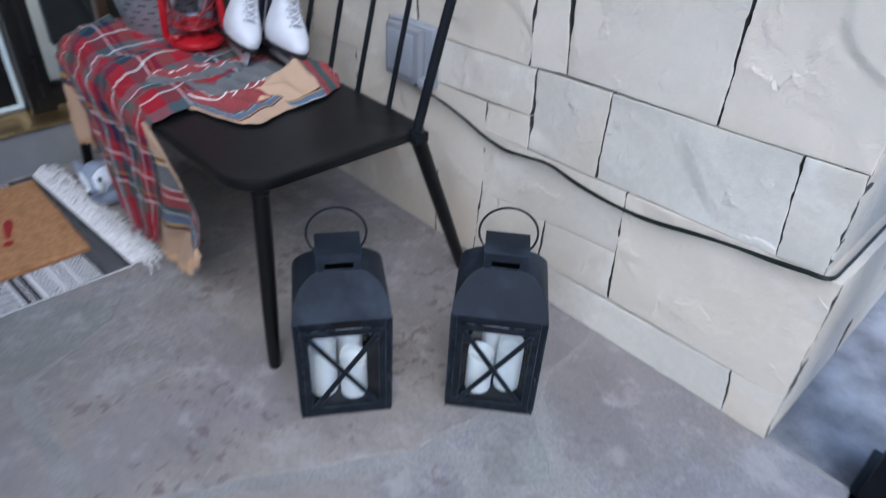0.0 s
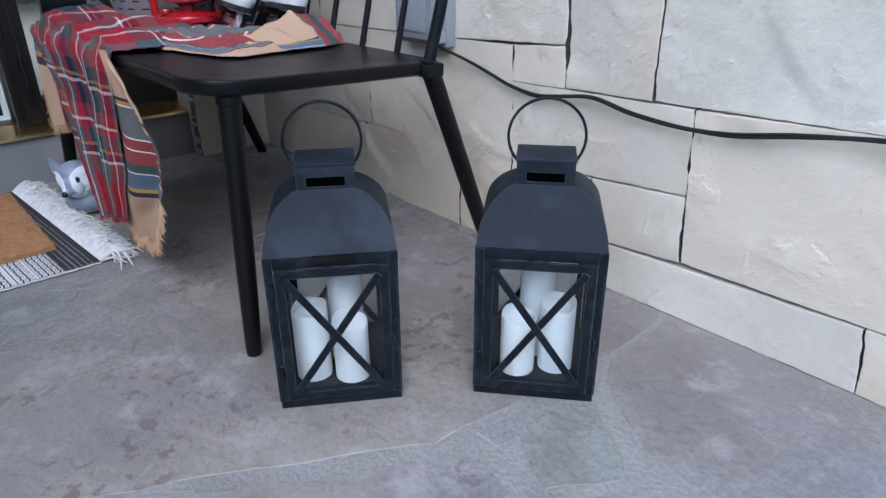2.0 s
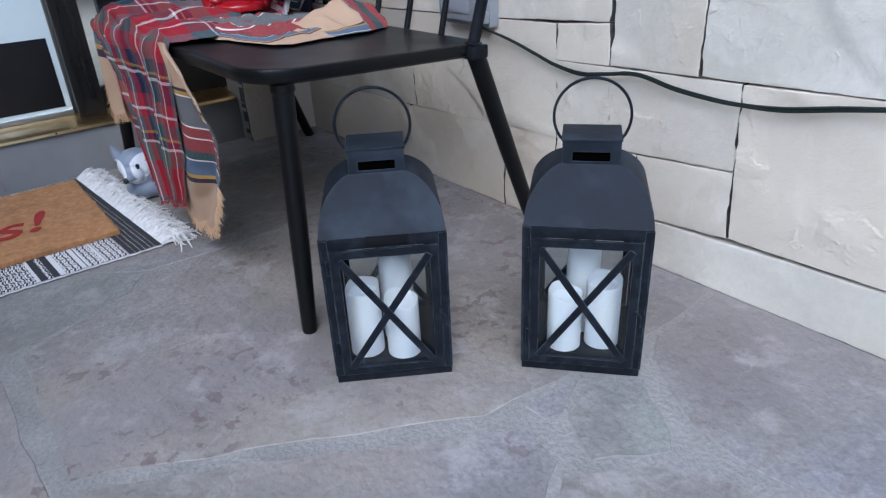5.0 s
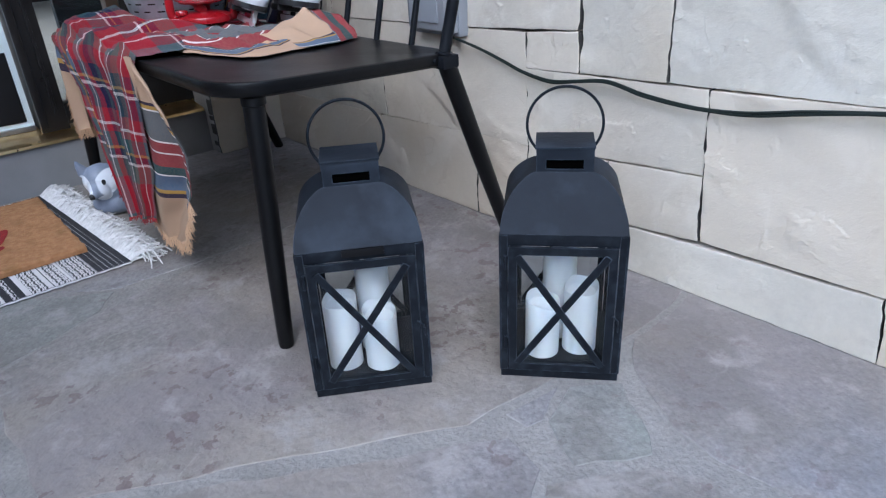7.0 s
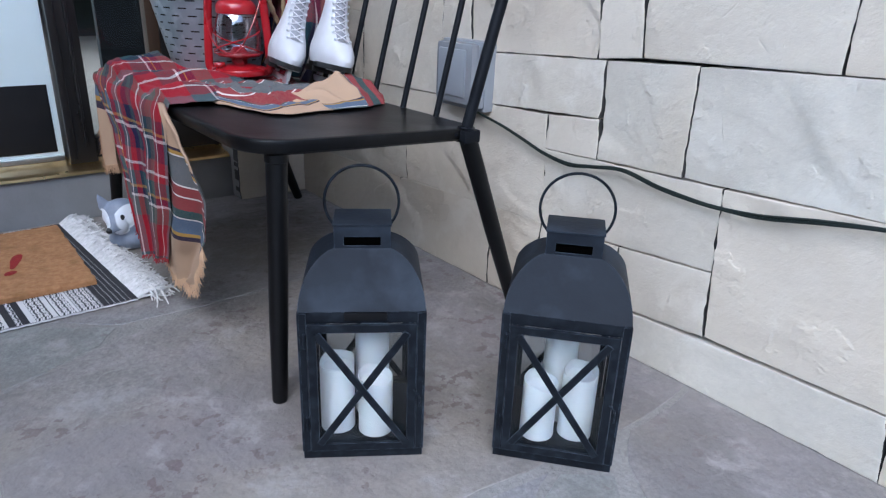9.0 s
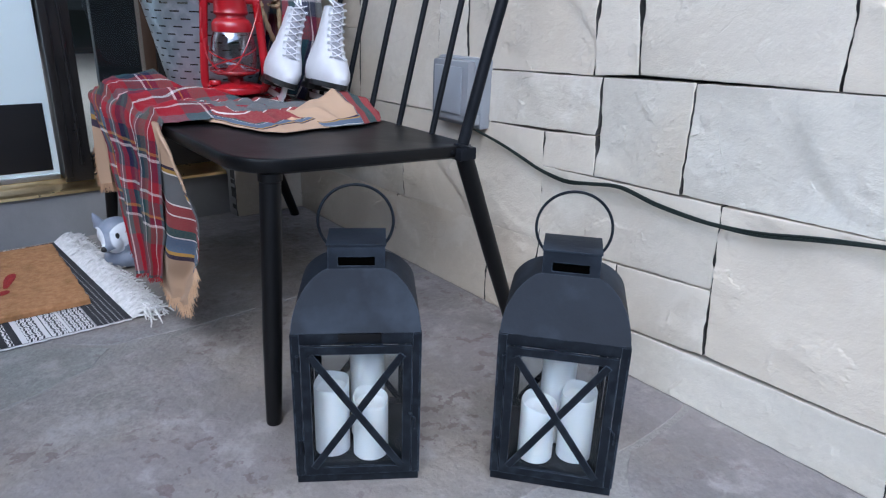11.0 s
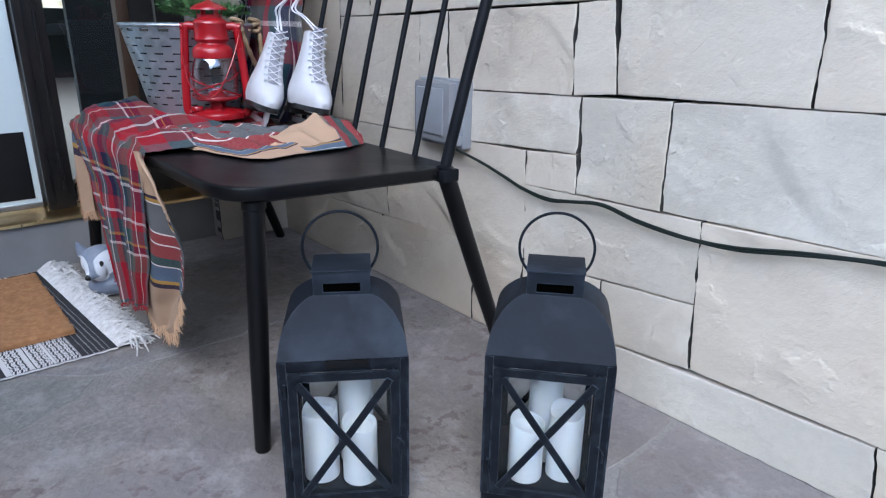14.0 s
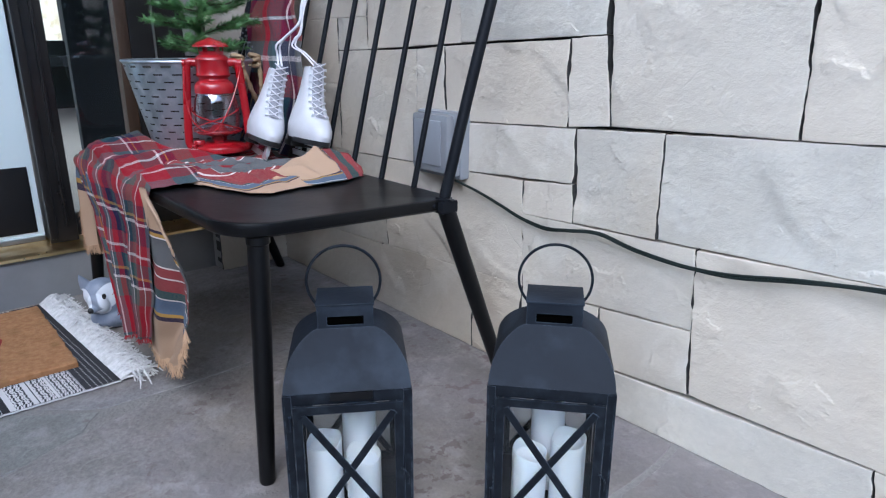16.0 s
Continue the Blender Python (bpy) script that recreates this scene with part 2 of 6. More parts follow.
def worn_slab(m, rust):
    """Adds worn pale scratches along broken lines, mottling and small rust-red stains to a flagstone."""
    nt = m.node_tree
    b = nt.nodes["Principled BSDF"]
    src = b.inputs["Base Color"].links[0].from_socket
    co = nt.nodes.new("ShaderNodeTexCoord")

    def field(scale, detail, lo, hi, a=0.0, c=1.0, rough=0.55, shift=0.0):
        mp = nt.nodes.new("ShaderNodeMapping")
        mp.inputs["Location"].default_value = (shift, shift * 0.7, 0)
        nt.links.new(co.outputs["Object"], mp.inputs[0])
        n = nt.nodes.new("ShaderNodeTexNoise")
        n.inputs["Scale"].default_value, n.inputs["Detail"].default_value, n.inputs["Roughness"].default_value = scale, detail, rough
        nt.links.new(mp.outputs[0], n.inputs["Vector"])
        r = nt.nodes.new("ShaderNodeMapRange")
        r.interpolation_type = "SMOOTHSTEP"
        r.inputs[1].default_value, r.inputs[2].default_value, r.inputs[3].default_value, r.inputs[4].default_value = lo, hi, a, c
        nt.links.new(n.outputs[0], r.inputs[0])
        return n.outputs[0], r.outputs[0]

    def mul(x, y):
        n = nt.nodes.new("ShaderNodeMath")
        n.operation = "MULTIPLY"
        nt.links.new(x, n.inputs[0])
        nt.links.new(y, n.inputs[1])
        return n.outputs[0]

    def over(fac, under, color):
        n = nt.nodes.new("ShaderNodeMixRGB")
        n.inputs[2].default_value = (*color, 1)
        nt.links.new(fac, n.inputs[0])
        nt.links.new(under, n.inputs[1])
        return n.outputs[0]

    out = over(field(1.7, 5.0, 0.42, 0.60, 0.0, 0.62, 0.5, 15.0)[1], src, (0.240, 0.205, 0.172))
    out = over(field(2.2, 6.0, 0.46, 0.62, 0.0, 0.40, 0.55, 21.0)[1], out, (0.150, 0.138, 0.160))
    out = over(field(3.2, 9.0, 0.44, 0.62, 0.0, 0.5, 0.62)[1], out, (0.120, 0.108, 0.098))
    out = over(field(11.0, 9.0, 0.50, 0.66, 0.0, 0.55, 0.65, 4.0)[1], out, (0.31, 0.285, 0.272))
    raw, up = field(2.6, 4.0, 0.490, 0.499, shift=9.0)
    down = nt.nodes.new("ShaderNodeMapRange")
    down.interpolation_type = "SMOOTHSTEP"
    down.inputs[1].default_value, down.inputs[2].default_value, down.inputs[3].default_value, down.inputs[4].default_value = 0.500, 0.504, 1.0, 0.0
    nt.links.new(raw, down.inputs[0])
    line = mul(mul(up, down.outputs[0]), field(8.0, 6.0, 0.46, 0.66, 0.0, 0.22, shift=2.0)[1])
    out = over(line, out, (0.36, 0.34, 0.33))
    stain = mul(field(34.0, 5.0, 0.555, 0.585, shift=6.0)[1], field(5.0, 2.0, 0.50, 0.60, 0.0, rust, shift=12.0)[1])
    out = over(stain, out, (0.105, 0.066, 0.066))
    nt.links.new(out, b.inputs["Base Color"])


worn_slab(FLAG_A, 0.6)
worn_slab(FLAG_B, 0.4)
worn_slab(FLAG_C, 0.3)
worn_slab(FLAG_D, 0.45)
CONCRETE = mat("grey_concrete", (0.19, 0.188, 0.19), 0.7, (0.25, 0.247, 0.252), 6.0, 0.001, 60)
GROUND = mat("grey_gravelly_soil", (0.16, 0.155, 0.16), 0.9, (0.36, 0.35, 0.36), 9.0, 0.01, 50, spots=(0.10, 0.10, 0.11), spot_scale=7, spot_amount=0.8)
CEIL = mat("pale_bounce_boards", (0.70, 0.69, 0.67), 0.6, (0.76, 0.75, 0.73), 3.0, stretch=(1, 8, 1))
BLACK_METAL = mat("black_powder_coat", (0.006, 0.0066, 0.0085), 0.4, (0.010, 0.011, 0.0135), 14.0, 0.0004, 220, rough_var=0.08, spec=0.08)
WORN_METAL = mat("worn_black_metal", (0.006, 0.0072, 0.010), 0.45, (0.011, 0.013, 0.017), 22.0, 0.0004, 160, rough_var=0.1, spots=(0.04, 0.05, 0.063), spot_scale=60, spot_amount=0.2, spec=0.08)
LANTERN_ROOF = mat("blue_black_sheet_metal", (0.0105, 0.013, 0.018), 0.5, (0.017, 0.0205, 0.027), 9.0, 0.0004, 120, rough_var=0.1, spots=(0.040, 0.050, 0.066), spot_scale=11, spot_amount=0.5, spec=0.06)


def worn_edges(m, color, width=0.0022):
    """Rubs the paint thin along the arrises of a metal part."""
    nt = m.node_tree
    b = nt.nodes["Principled BSDF"]
    bv, geo, dt = nt.nodes.new("ShaderNodeBevel"), nt.nodes.new("ShaderNodeNewGeometry"), nt.nodes.new("ShaderNodeVectorMath")
    bv.samples = 4
    bv.inputs["Radius"].default_value = width
    dt.operation = "DOT_PRODUCT"
    nt.links.new(bv.outputs[0], dt.inputs[0])
    nt.links.new(geo.outputs["Normal"], dt.inputs[1])
    r = nt.nodes.new("ShaderNodeMapRange")
    r.inputs[1].default_value, r.inputs[2].default_value, r.inputs[3].default_value, r.inputs[4].default_value = 0.80, 0.97, 1.0, 0.0
    nt.links.new(dt.outputs["Value"], r.inputs[0])
    co, n = nt.nodes.new("ShaderNodeTexCoord"), nt.nodes.new("ShaderNodeTexNoise")
    n.inputs["Scale"].default_value, n.inputs["Detail"].default_value = 55.0, 6.0
    nt.links.new(co.outputs["Object"], n.inputs["Vector"])
    r2 = nt.nodes.new("ShaderNodeMapRange")
    r2.inputs[1].default_value, r2.inputs[2].default_value = 0.40, 0.60
    nt.links.new(n.outputs[0], r2.inputs[0])
    mu = nt.nodes.new("ShaderNodeMath")
    mu.operation = "MULTIPLY"
    nt.links.new(r.outputs[0], mu.inputs[0])
    nt.links.new(r2.outputs[0], mu.inputs[1])
    mx = nt.nodes.new("ShaderNodeMixRGB")
    mx.inputs[2].default_value = (*color, 1)
    nt.links.new(mu.outputs[0], mx.inputs[0])
    nt.links.new(b.inputs["Base Color"].links[0].from_socket, mx.inputs[1])
    nt.links.new(mx.outputs[0], b.inputs["Base Color"])


worn_edges(WORN_METAL, (0.075, 0.095, 0.12))
worn_edges(LANTERN_ROOF, (0.05, 0.062, 0.08), 0.003)
BLACK_WOOD = mat("black_satin_lacquer", (0.0035, 0.0035, 0.004), 0.38, (0.0055, 0.0055, 0.006), 10.0, 0.0003, 90, rough_var=0.07, spec=0.22)
BLACK_HOLE = mat("hollow_shade_black", (0.001, 0.001, 0.001), 0.95, spec=0.0)
WAX = mat("ivory_white_wax", (0.70, 0.71, 0.73), 0.5, (0.75, 0.755, 0.77), 8.0, 0.0004, 60)
WAX.node_tree.nodes["Principled BSDF"].inputs["Subsurface Weight"].default_value = 0.25
WAX.node_tree.nodes["Principled BSDF"].inputs["Subsurface Radius"].default_value = (0.01, 0.008, 0.006)
PANE = glass_mat("clear_glass")


# ---- building helpers ----
def mesh_of(name, bm, smooth=False):
    me = bpy.data.meshes.new(name)
    bm.normal_update()
    bm.to_mesh(me)
    bm.free()
    if smooth:
        for p in me.polygons:
            p.use_smooth = True
        me.set_sharp_from_angle(angle=radians(38))
    return me


def part(name, bm, material, parent=None, label="", smooth=True):
    """Links a bmesh as one mesh object, under a thing or a part."""
    me = mesh_of(name, bm, smooth)
    for m in material if isinstance(material, (list, tuple)) else [material]:
        me.materials.append(m)
    ob = new(name, me)
    if parent:
        ob.parent = parent
    return tagged(ob, label)


def thing(name, m, label, category, group=""):
    ob = new(name)
    ob.empty_display_size = 0.05
    ob.matrix_world = m
    return tagged(ob, label, category, group)


def box(bm, x0, x1, y0, y1, z0, z1, bevel=0.0, m=None):
    vs = [bm.verts.new((x, y, z)) for x in (x0, x1) for y in (y0, y1) for z in (z0, z1)]
    fs = [bm.faces.new([vs[i] for i in q]) for q in ((0, 1, 3, 2), (4, 6, 7, 5), (0, 4, 5, 1), (2, 3, 7, 6), (0, 2, 6, 4), (1, 5, 7, 3))]
    if bevel:
        es = list({e for f in fs for e in f.edges})
        got = bmesh.ops.bevel(bm, geom=es, offset=bevel, segments=2, affect="EDGES", profile=0.6)
        vs = list({v for v in vs if v.is_valid} | set(got["verts"]))
    if m:
        bmesh.ops.transform(bm, matrix=m, verts=vs)
    return bm


def boxed(*a, **k):
    return box(bmesh.new(), *a, **k)


def tube(bm, pts, radius, sides=10, closed=False, caps=True, squash=1.0):
    """A round bar along points; radius is one number or one for each point."""
    pts = [Vector(p) for p in pts]
    n = len(pts)
    rad = radius if isinstance(radius, (list, tuple)) else [radius] * n
    rings, up = [], None
    for i, p in enumerate(pts):
        a, b = (pts[i - 1], pts[(i + 1) % n]) if closed else (pts[max(i - 1, 0)], pts[min(i + 1, n - 1)])
        t = (b - a).normalized()
        if up is None:
            up = Vector((0, 0, 1)) if abs(t.z) < 0.9 else Vector((1, 0, 0))
        side = t.cross(up).normalized()
        up = side.cross(t).normalized()
        rings.append([bm.verts.new(p + rad[i] * (math.cos(w) * side + squash * math.sin(w) * up)) for w in (2 * math.pi * k / sides for k in range(sides))])
    for i in range(n if closed else n - 1):
        r, s = rings[i], rings[(i + 1) % n]
        for k in range(sides):
            bm.faces.new((r[k], r[(k + 1) % sides], s[(k + 1) % sides], s[k]))
    if caps and not closed:
        bm.faces.new(list(reversed(rings[0])))
        bm.faces.new(rings[-1])
    return bm


def lathe(bm, profile, sides=32, m=None, cap=False):
    """A turned form from (radius, height) pairs."""
    rings, made = [], []
    for r, z in profile:
        ring = [bm.verts.new((r * math.cos(w), r * math.sin(w), z)) for w in (2 * math.pi * k / sides for k in range(sides))]
        rings.append(ring)
        made += ring
    for r, s in zip(rings, rings[1:]):
        for k in range(sides):
            bm.faces.new((r[k], r[(k + 1) % sides], s[(k + 1) % sides], s[k]))
    if cap:
        bm.faces.new(list(reversed(rings[0])))
        bm.faces.new(rings[-1])
    if m:
        bmesh.ops.transform(bm, matrix=m, verts=made)
    return bm


def sheet(bm, nu, nv, at, uv=None, keep=None):
    """A grid of (nu + 1) x (nv + 1) points at(u, v), with its pattern coordinates uv(u, v)."""
    layer = bm.loops.layers.uv.verify()
    grid = [[bm.verts.new(at(i / nu, j / nv)) for j in range(nv + 1)] for i in range(nu + 1)]
    for i in range(nu):
        for j in range(nv):
            f = bm.faces.new((grid[i][j], grid[i + 1][j], grid[i + 1][j + 1], grid[i][j + 1]))
            if uv:
                for lp, (a, b) in zip(f.loops, ((i, j), (i + 1, j), (i + 1, j + 1), (i, j + 1))):
                    lp[layer].uv = uv(a / nu, b / nv)
    return bm


def wave(p, s):
    return noise.noise(Vector(p) * s)


def arc_pts(c, r, a0, a1, n, ux=(1, 0, 0), uy=(0, 0, 1)):
    c, ux, uy = Vector(c), Vector(ux), Vector(uy)
    return [c + r * (math.cos(w) * ux + math.sin(w) * uy) for w in (radians(a0 + (a1 - a0) * i / n) for i in range(n + 1))]


# ---- porch shell ----
WALL_X, END_Y, LOW_END_Y, DOOR_Y = 0.652, -0.325, -0.356, 1.66   # the two lowest courses reach further out

ground = part("ground", sheet(bmesh.new(), 60, 60, lambda u, v: (-40 + 80 * u, -45 + 60 * v, -0.05)), GROUND, label="grey gravelly soil round the porch")
tagged(ground, category="ground", kind="structure")

floor = part("floor", boxed(-2.6, 0.665, -1.7, 1.62, -0.06, -0.0012), GROUT, label="porch floor of irregular flagstones in sandy grout", smooth=False)
tagged(floor, category="floor", kind="structure")

wall_east = part("wall_east", boxed(WALL_X + 0.03, 0.95, END_Y + 0.03, 1.75, -0.05, 3.75), JOINT_DARK, label="wall of pale split limestone blocks with tight dark joints", smooth=False)
tagged(wall_east, category="wall", kind="structure")

# unseen ceiling, added to cut overhead sky and bounce light down
ceiling = part("ceiling", boxed(-1.6, 0.95, -0.40, 1.75, 3.6, 3.75), CEIL, label="unseen pale ceiling added over the porch to shape and bounce light", smooth=False)
tagged(ceiling, category="ceiling", kind="structure")


def flagstone(points, material, top=0.0):
    """One flagstone with a worn, uneven rim, 2 to 3 mm above the grout."""
    bm = bmesh.new()
    rim = []
    pts = [Vector((x, y, 0)) for x, y in points]
    for a, b in zip(pts, pts[1:] + pts[:1]):
        n = max(2, int((b - a).length / 0.03))
        side = (b - a).cross(Vector((0, 0, 1))).normalized()
        for i in range(n):
            p = a.lerp(b, i / n)
            rim.append(p + side * 0.009 * wave(p + Vector((3, 1, 0)), 14))
    c = sum(rim, Vector()) / len(rim)
    rim = [q + (q - c).normalized() * 0.0085 for q in rim]
    hi = [bm.verts.new((p + (c - p).normalized() * 0.006) + Vector((0, 0, top))) for p in rim]
    lo = [bm.verts.new(p + Vector((0, 0, -0.006))) for p in rim]
    bm.faces.new(hi)
    for i in range(len(rim)):
        j = (i + 1) % len(rim)
        bm.faces.new((lo[i], lo[j], hi[j], hi[i]))
    bmesh.ops.recalc_face_normals(bm, faces=bm.faces)
    return part("flagstone", bm, material, floor, smooth=True)


flagstone([(-0.36, 0.345), (-0.20, 0.262), (-0.03, 0.172), (0.05, 0.122), (0.12, 0.082), (0.17, 0.078), (0.25, 0.068), (0.44, 0.046), (0.59, 0.052), (0.645, 0.06), (0.645, 0.80), (0.42, 0.86), (0.21, 0.85), (0.06, 0.84), (-0.15, 0.79), (-0.36, 0.70)], FLAG_A)
flagstone([(-0.10, 0.868), (0.06, 0.858), (0.21, 0.868), (0.42, 0.878), (0.645, 0.82), (0.645, 1.51), (0.44, 1.51), (0.42, 1.60), (-0.30, 1.60), (-0.22, 0.96)], FLAG_D)
flagstone([(-0.38, 0.72), (-0.16, 0.80), (-0.12, 0.855), (-0.24, 0.94), (-0.32, 1.60), (-1.1, 1.60), (-1.1, 0.70)], FLAG_B)
flagstone([(0.46, 0.03), (0.60, 0.034), (0.645, 0.04), (0.655, -0.62), (0.30, -0.60), (0.31, -0.26), (0.31, -0.20), (0.325, -0.13), (0.352, -0.075), (0.39, -0.01)], FLAG_C)
flagstone([(0.285, 0.025), (0.345, -0.022), (0.30, -0.085), (0.255, -0.128), (0.165, -0.072), (0.21, 0.0)], FLAG_B)
flagstone([(0.178, 0.052), (0.27, 0.042), (0.205, 0.012), (0.18, 0.018)], FLAG_D)
flagstone([(-0.36, 0.31), (-0.20, 0.232), (0.0, 0.102), (0.09, 0.058), (0.14, 0.02), (0.125, -0.045), (0.0, -0.12), (-0.20, -0.16), (-0.40, -0.05)], FLAG_D)
flagstone([(0.115, -0.075), (0.16, -0.10), (0.23, -0.15), (0.265, -0.21), (0.27, -0.60), (-0.10, -0.60), (-0.18, -0.19), (0.0, -0.145)], FLAG_A)
flagstone([(-0.40, 0.32), (-0.40, 0.69), (-1.1, 0.68), (-1.1, -0.05), (-0.44, -0.06)], FLAG_A)
flagstone([(-0.43, -0.08), (-0.22, -0.19), (-0.13, -0.60), (-0.13, -1.2), (-1.1, -1.2), (-1.1, -0.08)], FLAG_B)
flagstone([(-0.10, -0.63), (0.655, -0.64), (0.655, -1.2), (-0.10, -1.2)], FLAG_D)
flagstone([(-1.13, -1.2), (-1.13, 1.6), (-2.55, 1.6), (-2.55, -1.2)], FLAG_A)
flagstone([(-2.55, -1.23), (0.655, -1.23), (0.655, -1.68), (-2.55, -1.68)], FLAG_C)


# ---- limestone blocks ----
def steps_along(length, cells):
    """Even steps from 0 to 1 with closer ones at both ends."""
    n = max(4, int(length / cells))
    ends = [d / length for d in (0.0016, 0.0042, 0.008) if d < 0.2 * length]
    inner = [i / n for i in range(1, n) if 0.010 < i / n * length < length - 0.010]
    return [0.0] + ends + inner + [1 - d for d in reversed(ends)] + [1.0]


def block(corners, cells=0.005, parent=wall_east, face_y=None, gape=(0, 0, 0, 0)):
    """One split-faced block from its four corners (y, z), lower pair first; gape widens its near, far, lower and upper joint."""
    (ya, za), (yb, zb), (yc, zc), (yd, zd) = corners
    us, vs = steps_along(0.5 * abs(yb - ya + yc - yd), cells), steps_along(0.5 * abs(zd - za + zc - zb), cells)
    seed = Vector((ya * 9.1, za * 7.3, 2.0))
    wide, tall = 0.5 * (yb - ya + yc - yd), 0.5 * (zd - za + zc - zb)
    soft = [0.5 + 0.9 * abs(noise.noise(seed * (3 + k))) for k in range(4)]
    tip = Vector((0, noise.noise(seed * 5), noise.noise(seed * 6))) * 0.005

    def rim(p, k, extra):
        """Half of the joint's width: a hairline, opening where the arris has crumbled."""
        crumb = max(0.0, noise.noise(p * 34 + seed * (k + 2)) - 0.10) * 0.0052 + (max(0.0, noise.noise(p * 13 + seed * (k + 5)) - 0.38) * 0.012 if k < 2 else 0.0)
        loose = 1.05 if k < 2 else 0.45
        return (0.0007 if k < 2 else 0.0004) + (0.55 if k < 2 else 0.2) * extra * (0.5 + 0.9 * abs(noise.noise(p * 12 + seed))) + loose * (crumb + 0.0012 * noise.noise(p * 60 + seed) + 0.0009 * noise.noise(p * 130 + seed))

    def at(u, v):
        y = ya * (1 - u) * (1 - v) + yb * u * (1 - v) + yc * u * v + yd * (1 - u) * v
        z = za * (1 - u) * (1 - v) + zb * u * (1 - v) + zc * u * v + zd * (1 - u) * v
        p = Vector((0, y, z))
        near = [u * wide, (1 - u) * wide, v * tall, (1 - v) * tall]
        warp = p + 0.05 * Vector((0, noise.noise(p * 5 + seed), noise.noise(p * 5 - seed)))
        relief = 0.0032 * noise.fractal(p * 3.2 + seed, 0.8, 2.1, 3) + 0.0011 * noise.fractal(p * 22 + seed, 0.7, 2.2, 3)
        split = noise.noise(warp * 4.5 + seed * 2)
        relief += 0.0034 * max(-1.0, min(1.0, split * 22)) * max(0.0, noise.noise(p * 6 + seed * 3) + 0.15)
        vein = noise.noise(Vector((0, warp.y * 9 + warp.z * 5, warp.z * 3)) + seed * 4)
        relief += 0.0030 * max(0.0, 1 - abs(vein) * 11) * max(0.0, noise.noise(p * 7 - seed))
        relief *= min(1.0, 0.25 + min(near[2], near[3]) / 0.035)
        drop = 0.0
        for k, e in enumerate(near):
            w = (0.0026 if k < 2 else 0.0014) * soft[k] * max(0.15, 0.75 + 2.2 * noise.noise(p * 10 + seed * k) + 0.7 * noise.noise(p * 37 + seed * k))
            if e < w:
                drop = max(drop, 0.6 * w * (1 - e / w) ** 1.5)
        for k, e in enumerate(near):
            if e < 0.009:
                q = Vector((0, (ya, yb, y, y)[k], (z, z, za, zd)[k]))
                give = rim(q, k, gape[k] * (1 - v if k < 2 and gape[k] > 0.002 else 1)) * (1 - e / 0.009)
                if k < 2:
                    y += give if k == 0 else -give
                else:
                    z += give if k == 2 else -give
        return (WALL_X - relief + drop - tip.y * (u - 0.5) - tip.z * (v - 0.5), y, z)

    bm = bmesh.new()
    grid = [[bm.verts.new(at(u, v)) for v in vs] for u in us]
    for g, h in zip(grid, grid[1:]):
        for j in range(len(vs) - 1):
            bm.faces.new((g[j], g[j + 1], h[j + 1], h[j]))
    arris = [e for e in bm.edges if e.is_boundary]
    for e in arris:
        e.smooth = False
    faces = set(bm.faces)
    got = bmesh.ops.extrude_edge_only(bm, edges=arris)
    for v in got["geom"]:
        if isinstance(v, bmesh.types.BMVert):
            v.co.x = WALL_X + 0.04
    bm.normal_update()
    # upright joint sides get the dark joint colour in place of their shade
    for f in bm.faces:
        f.material_index = 1 if f not in faces and abs(f.normal.y) > abs(f.normal.z) else 0
    if face_y is not None:
        for v in bm.verts:
            v.co = (v.co.y, face_y + v.co.x - WALL_X, v.co.z)
    bmesh.ops.recalc_face_normals(bm, faces=bm.faces)
    return part("stone_block", bm, [STONE, JOINT_DARK], parent)


def stone(y0, y1, z0, z1, cells=0.008, parent=wall_east, face_y=None):
    return block(((y0, z0), (y1, z0), (y1, z1), (y0, z1)), cells, parent, face_y)


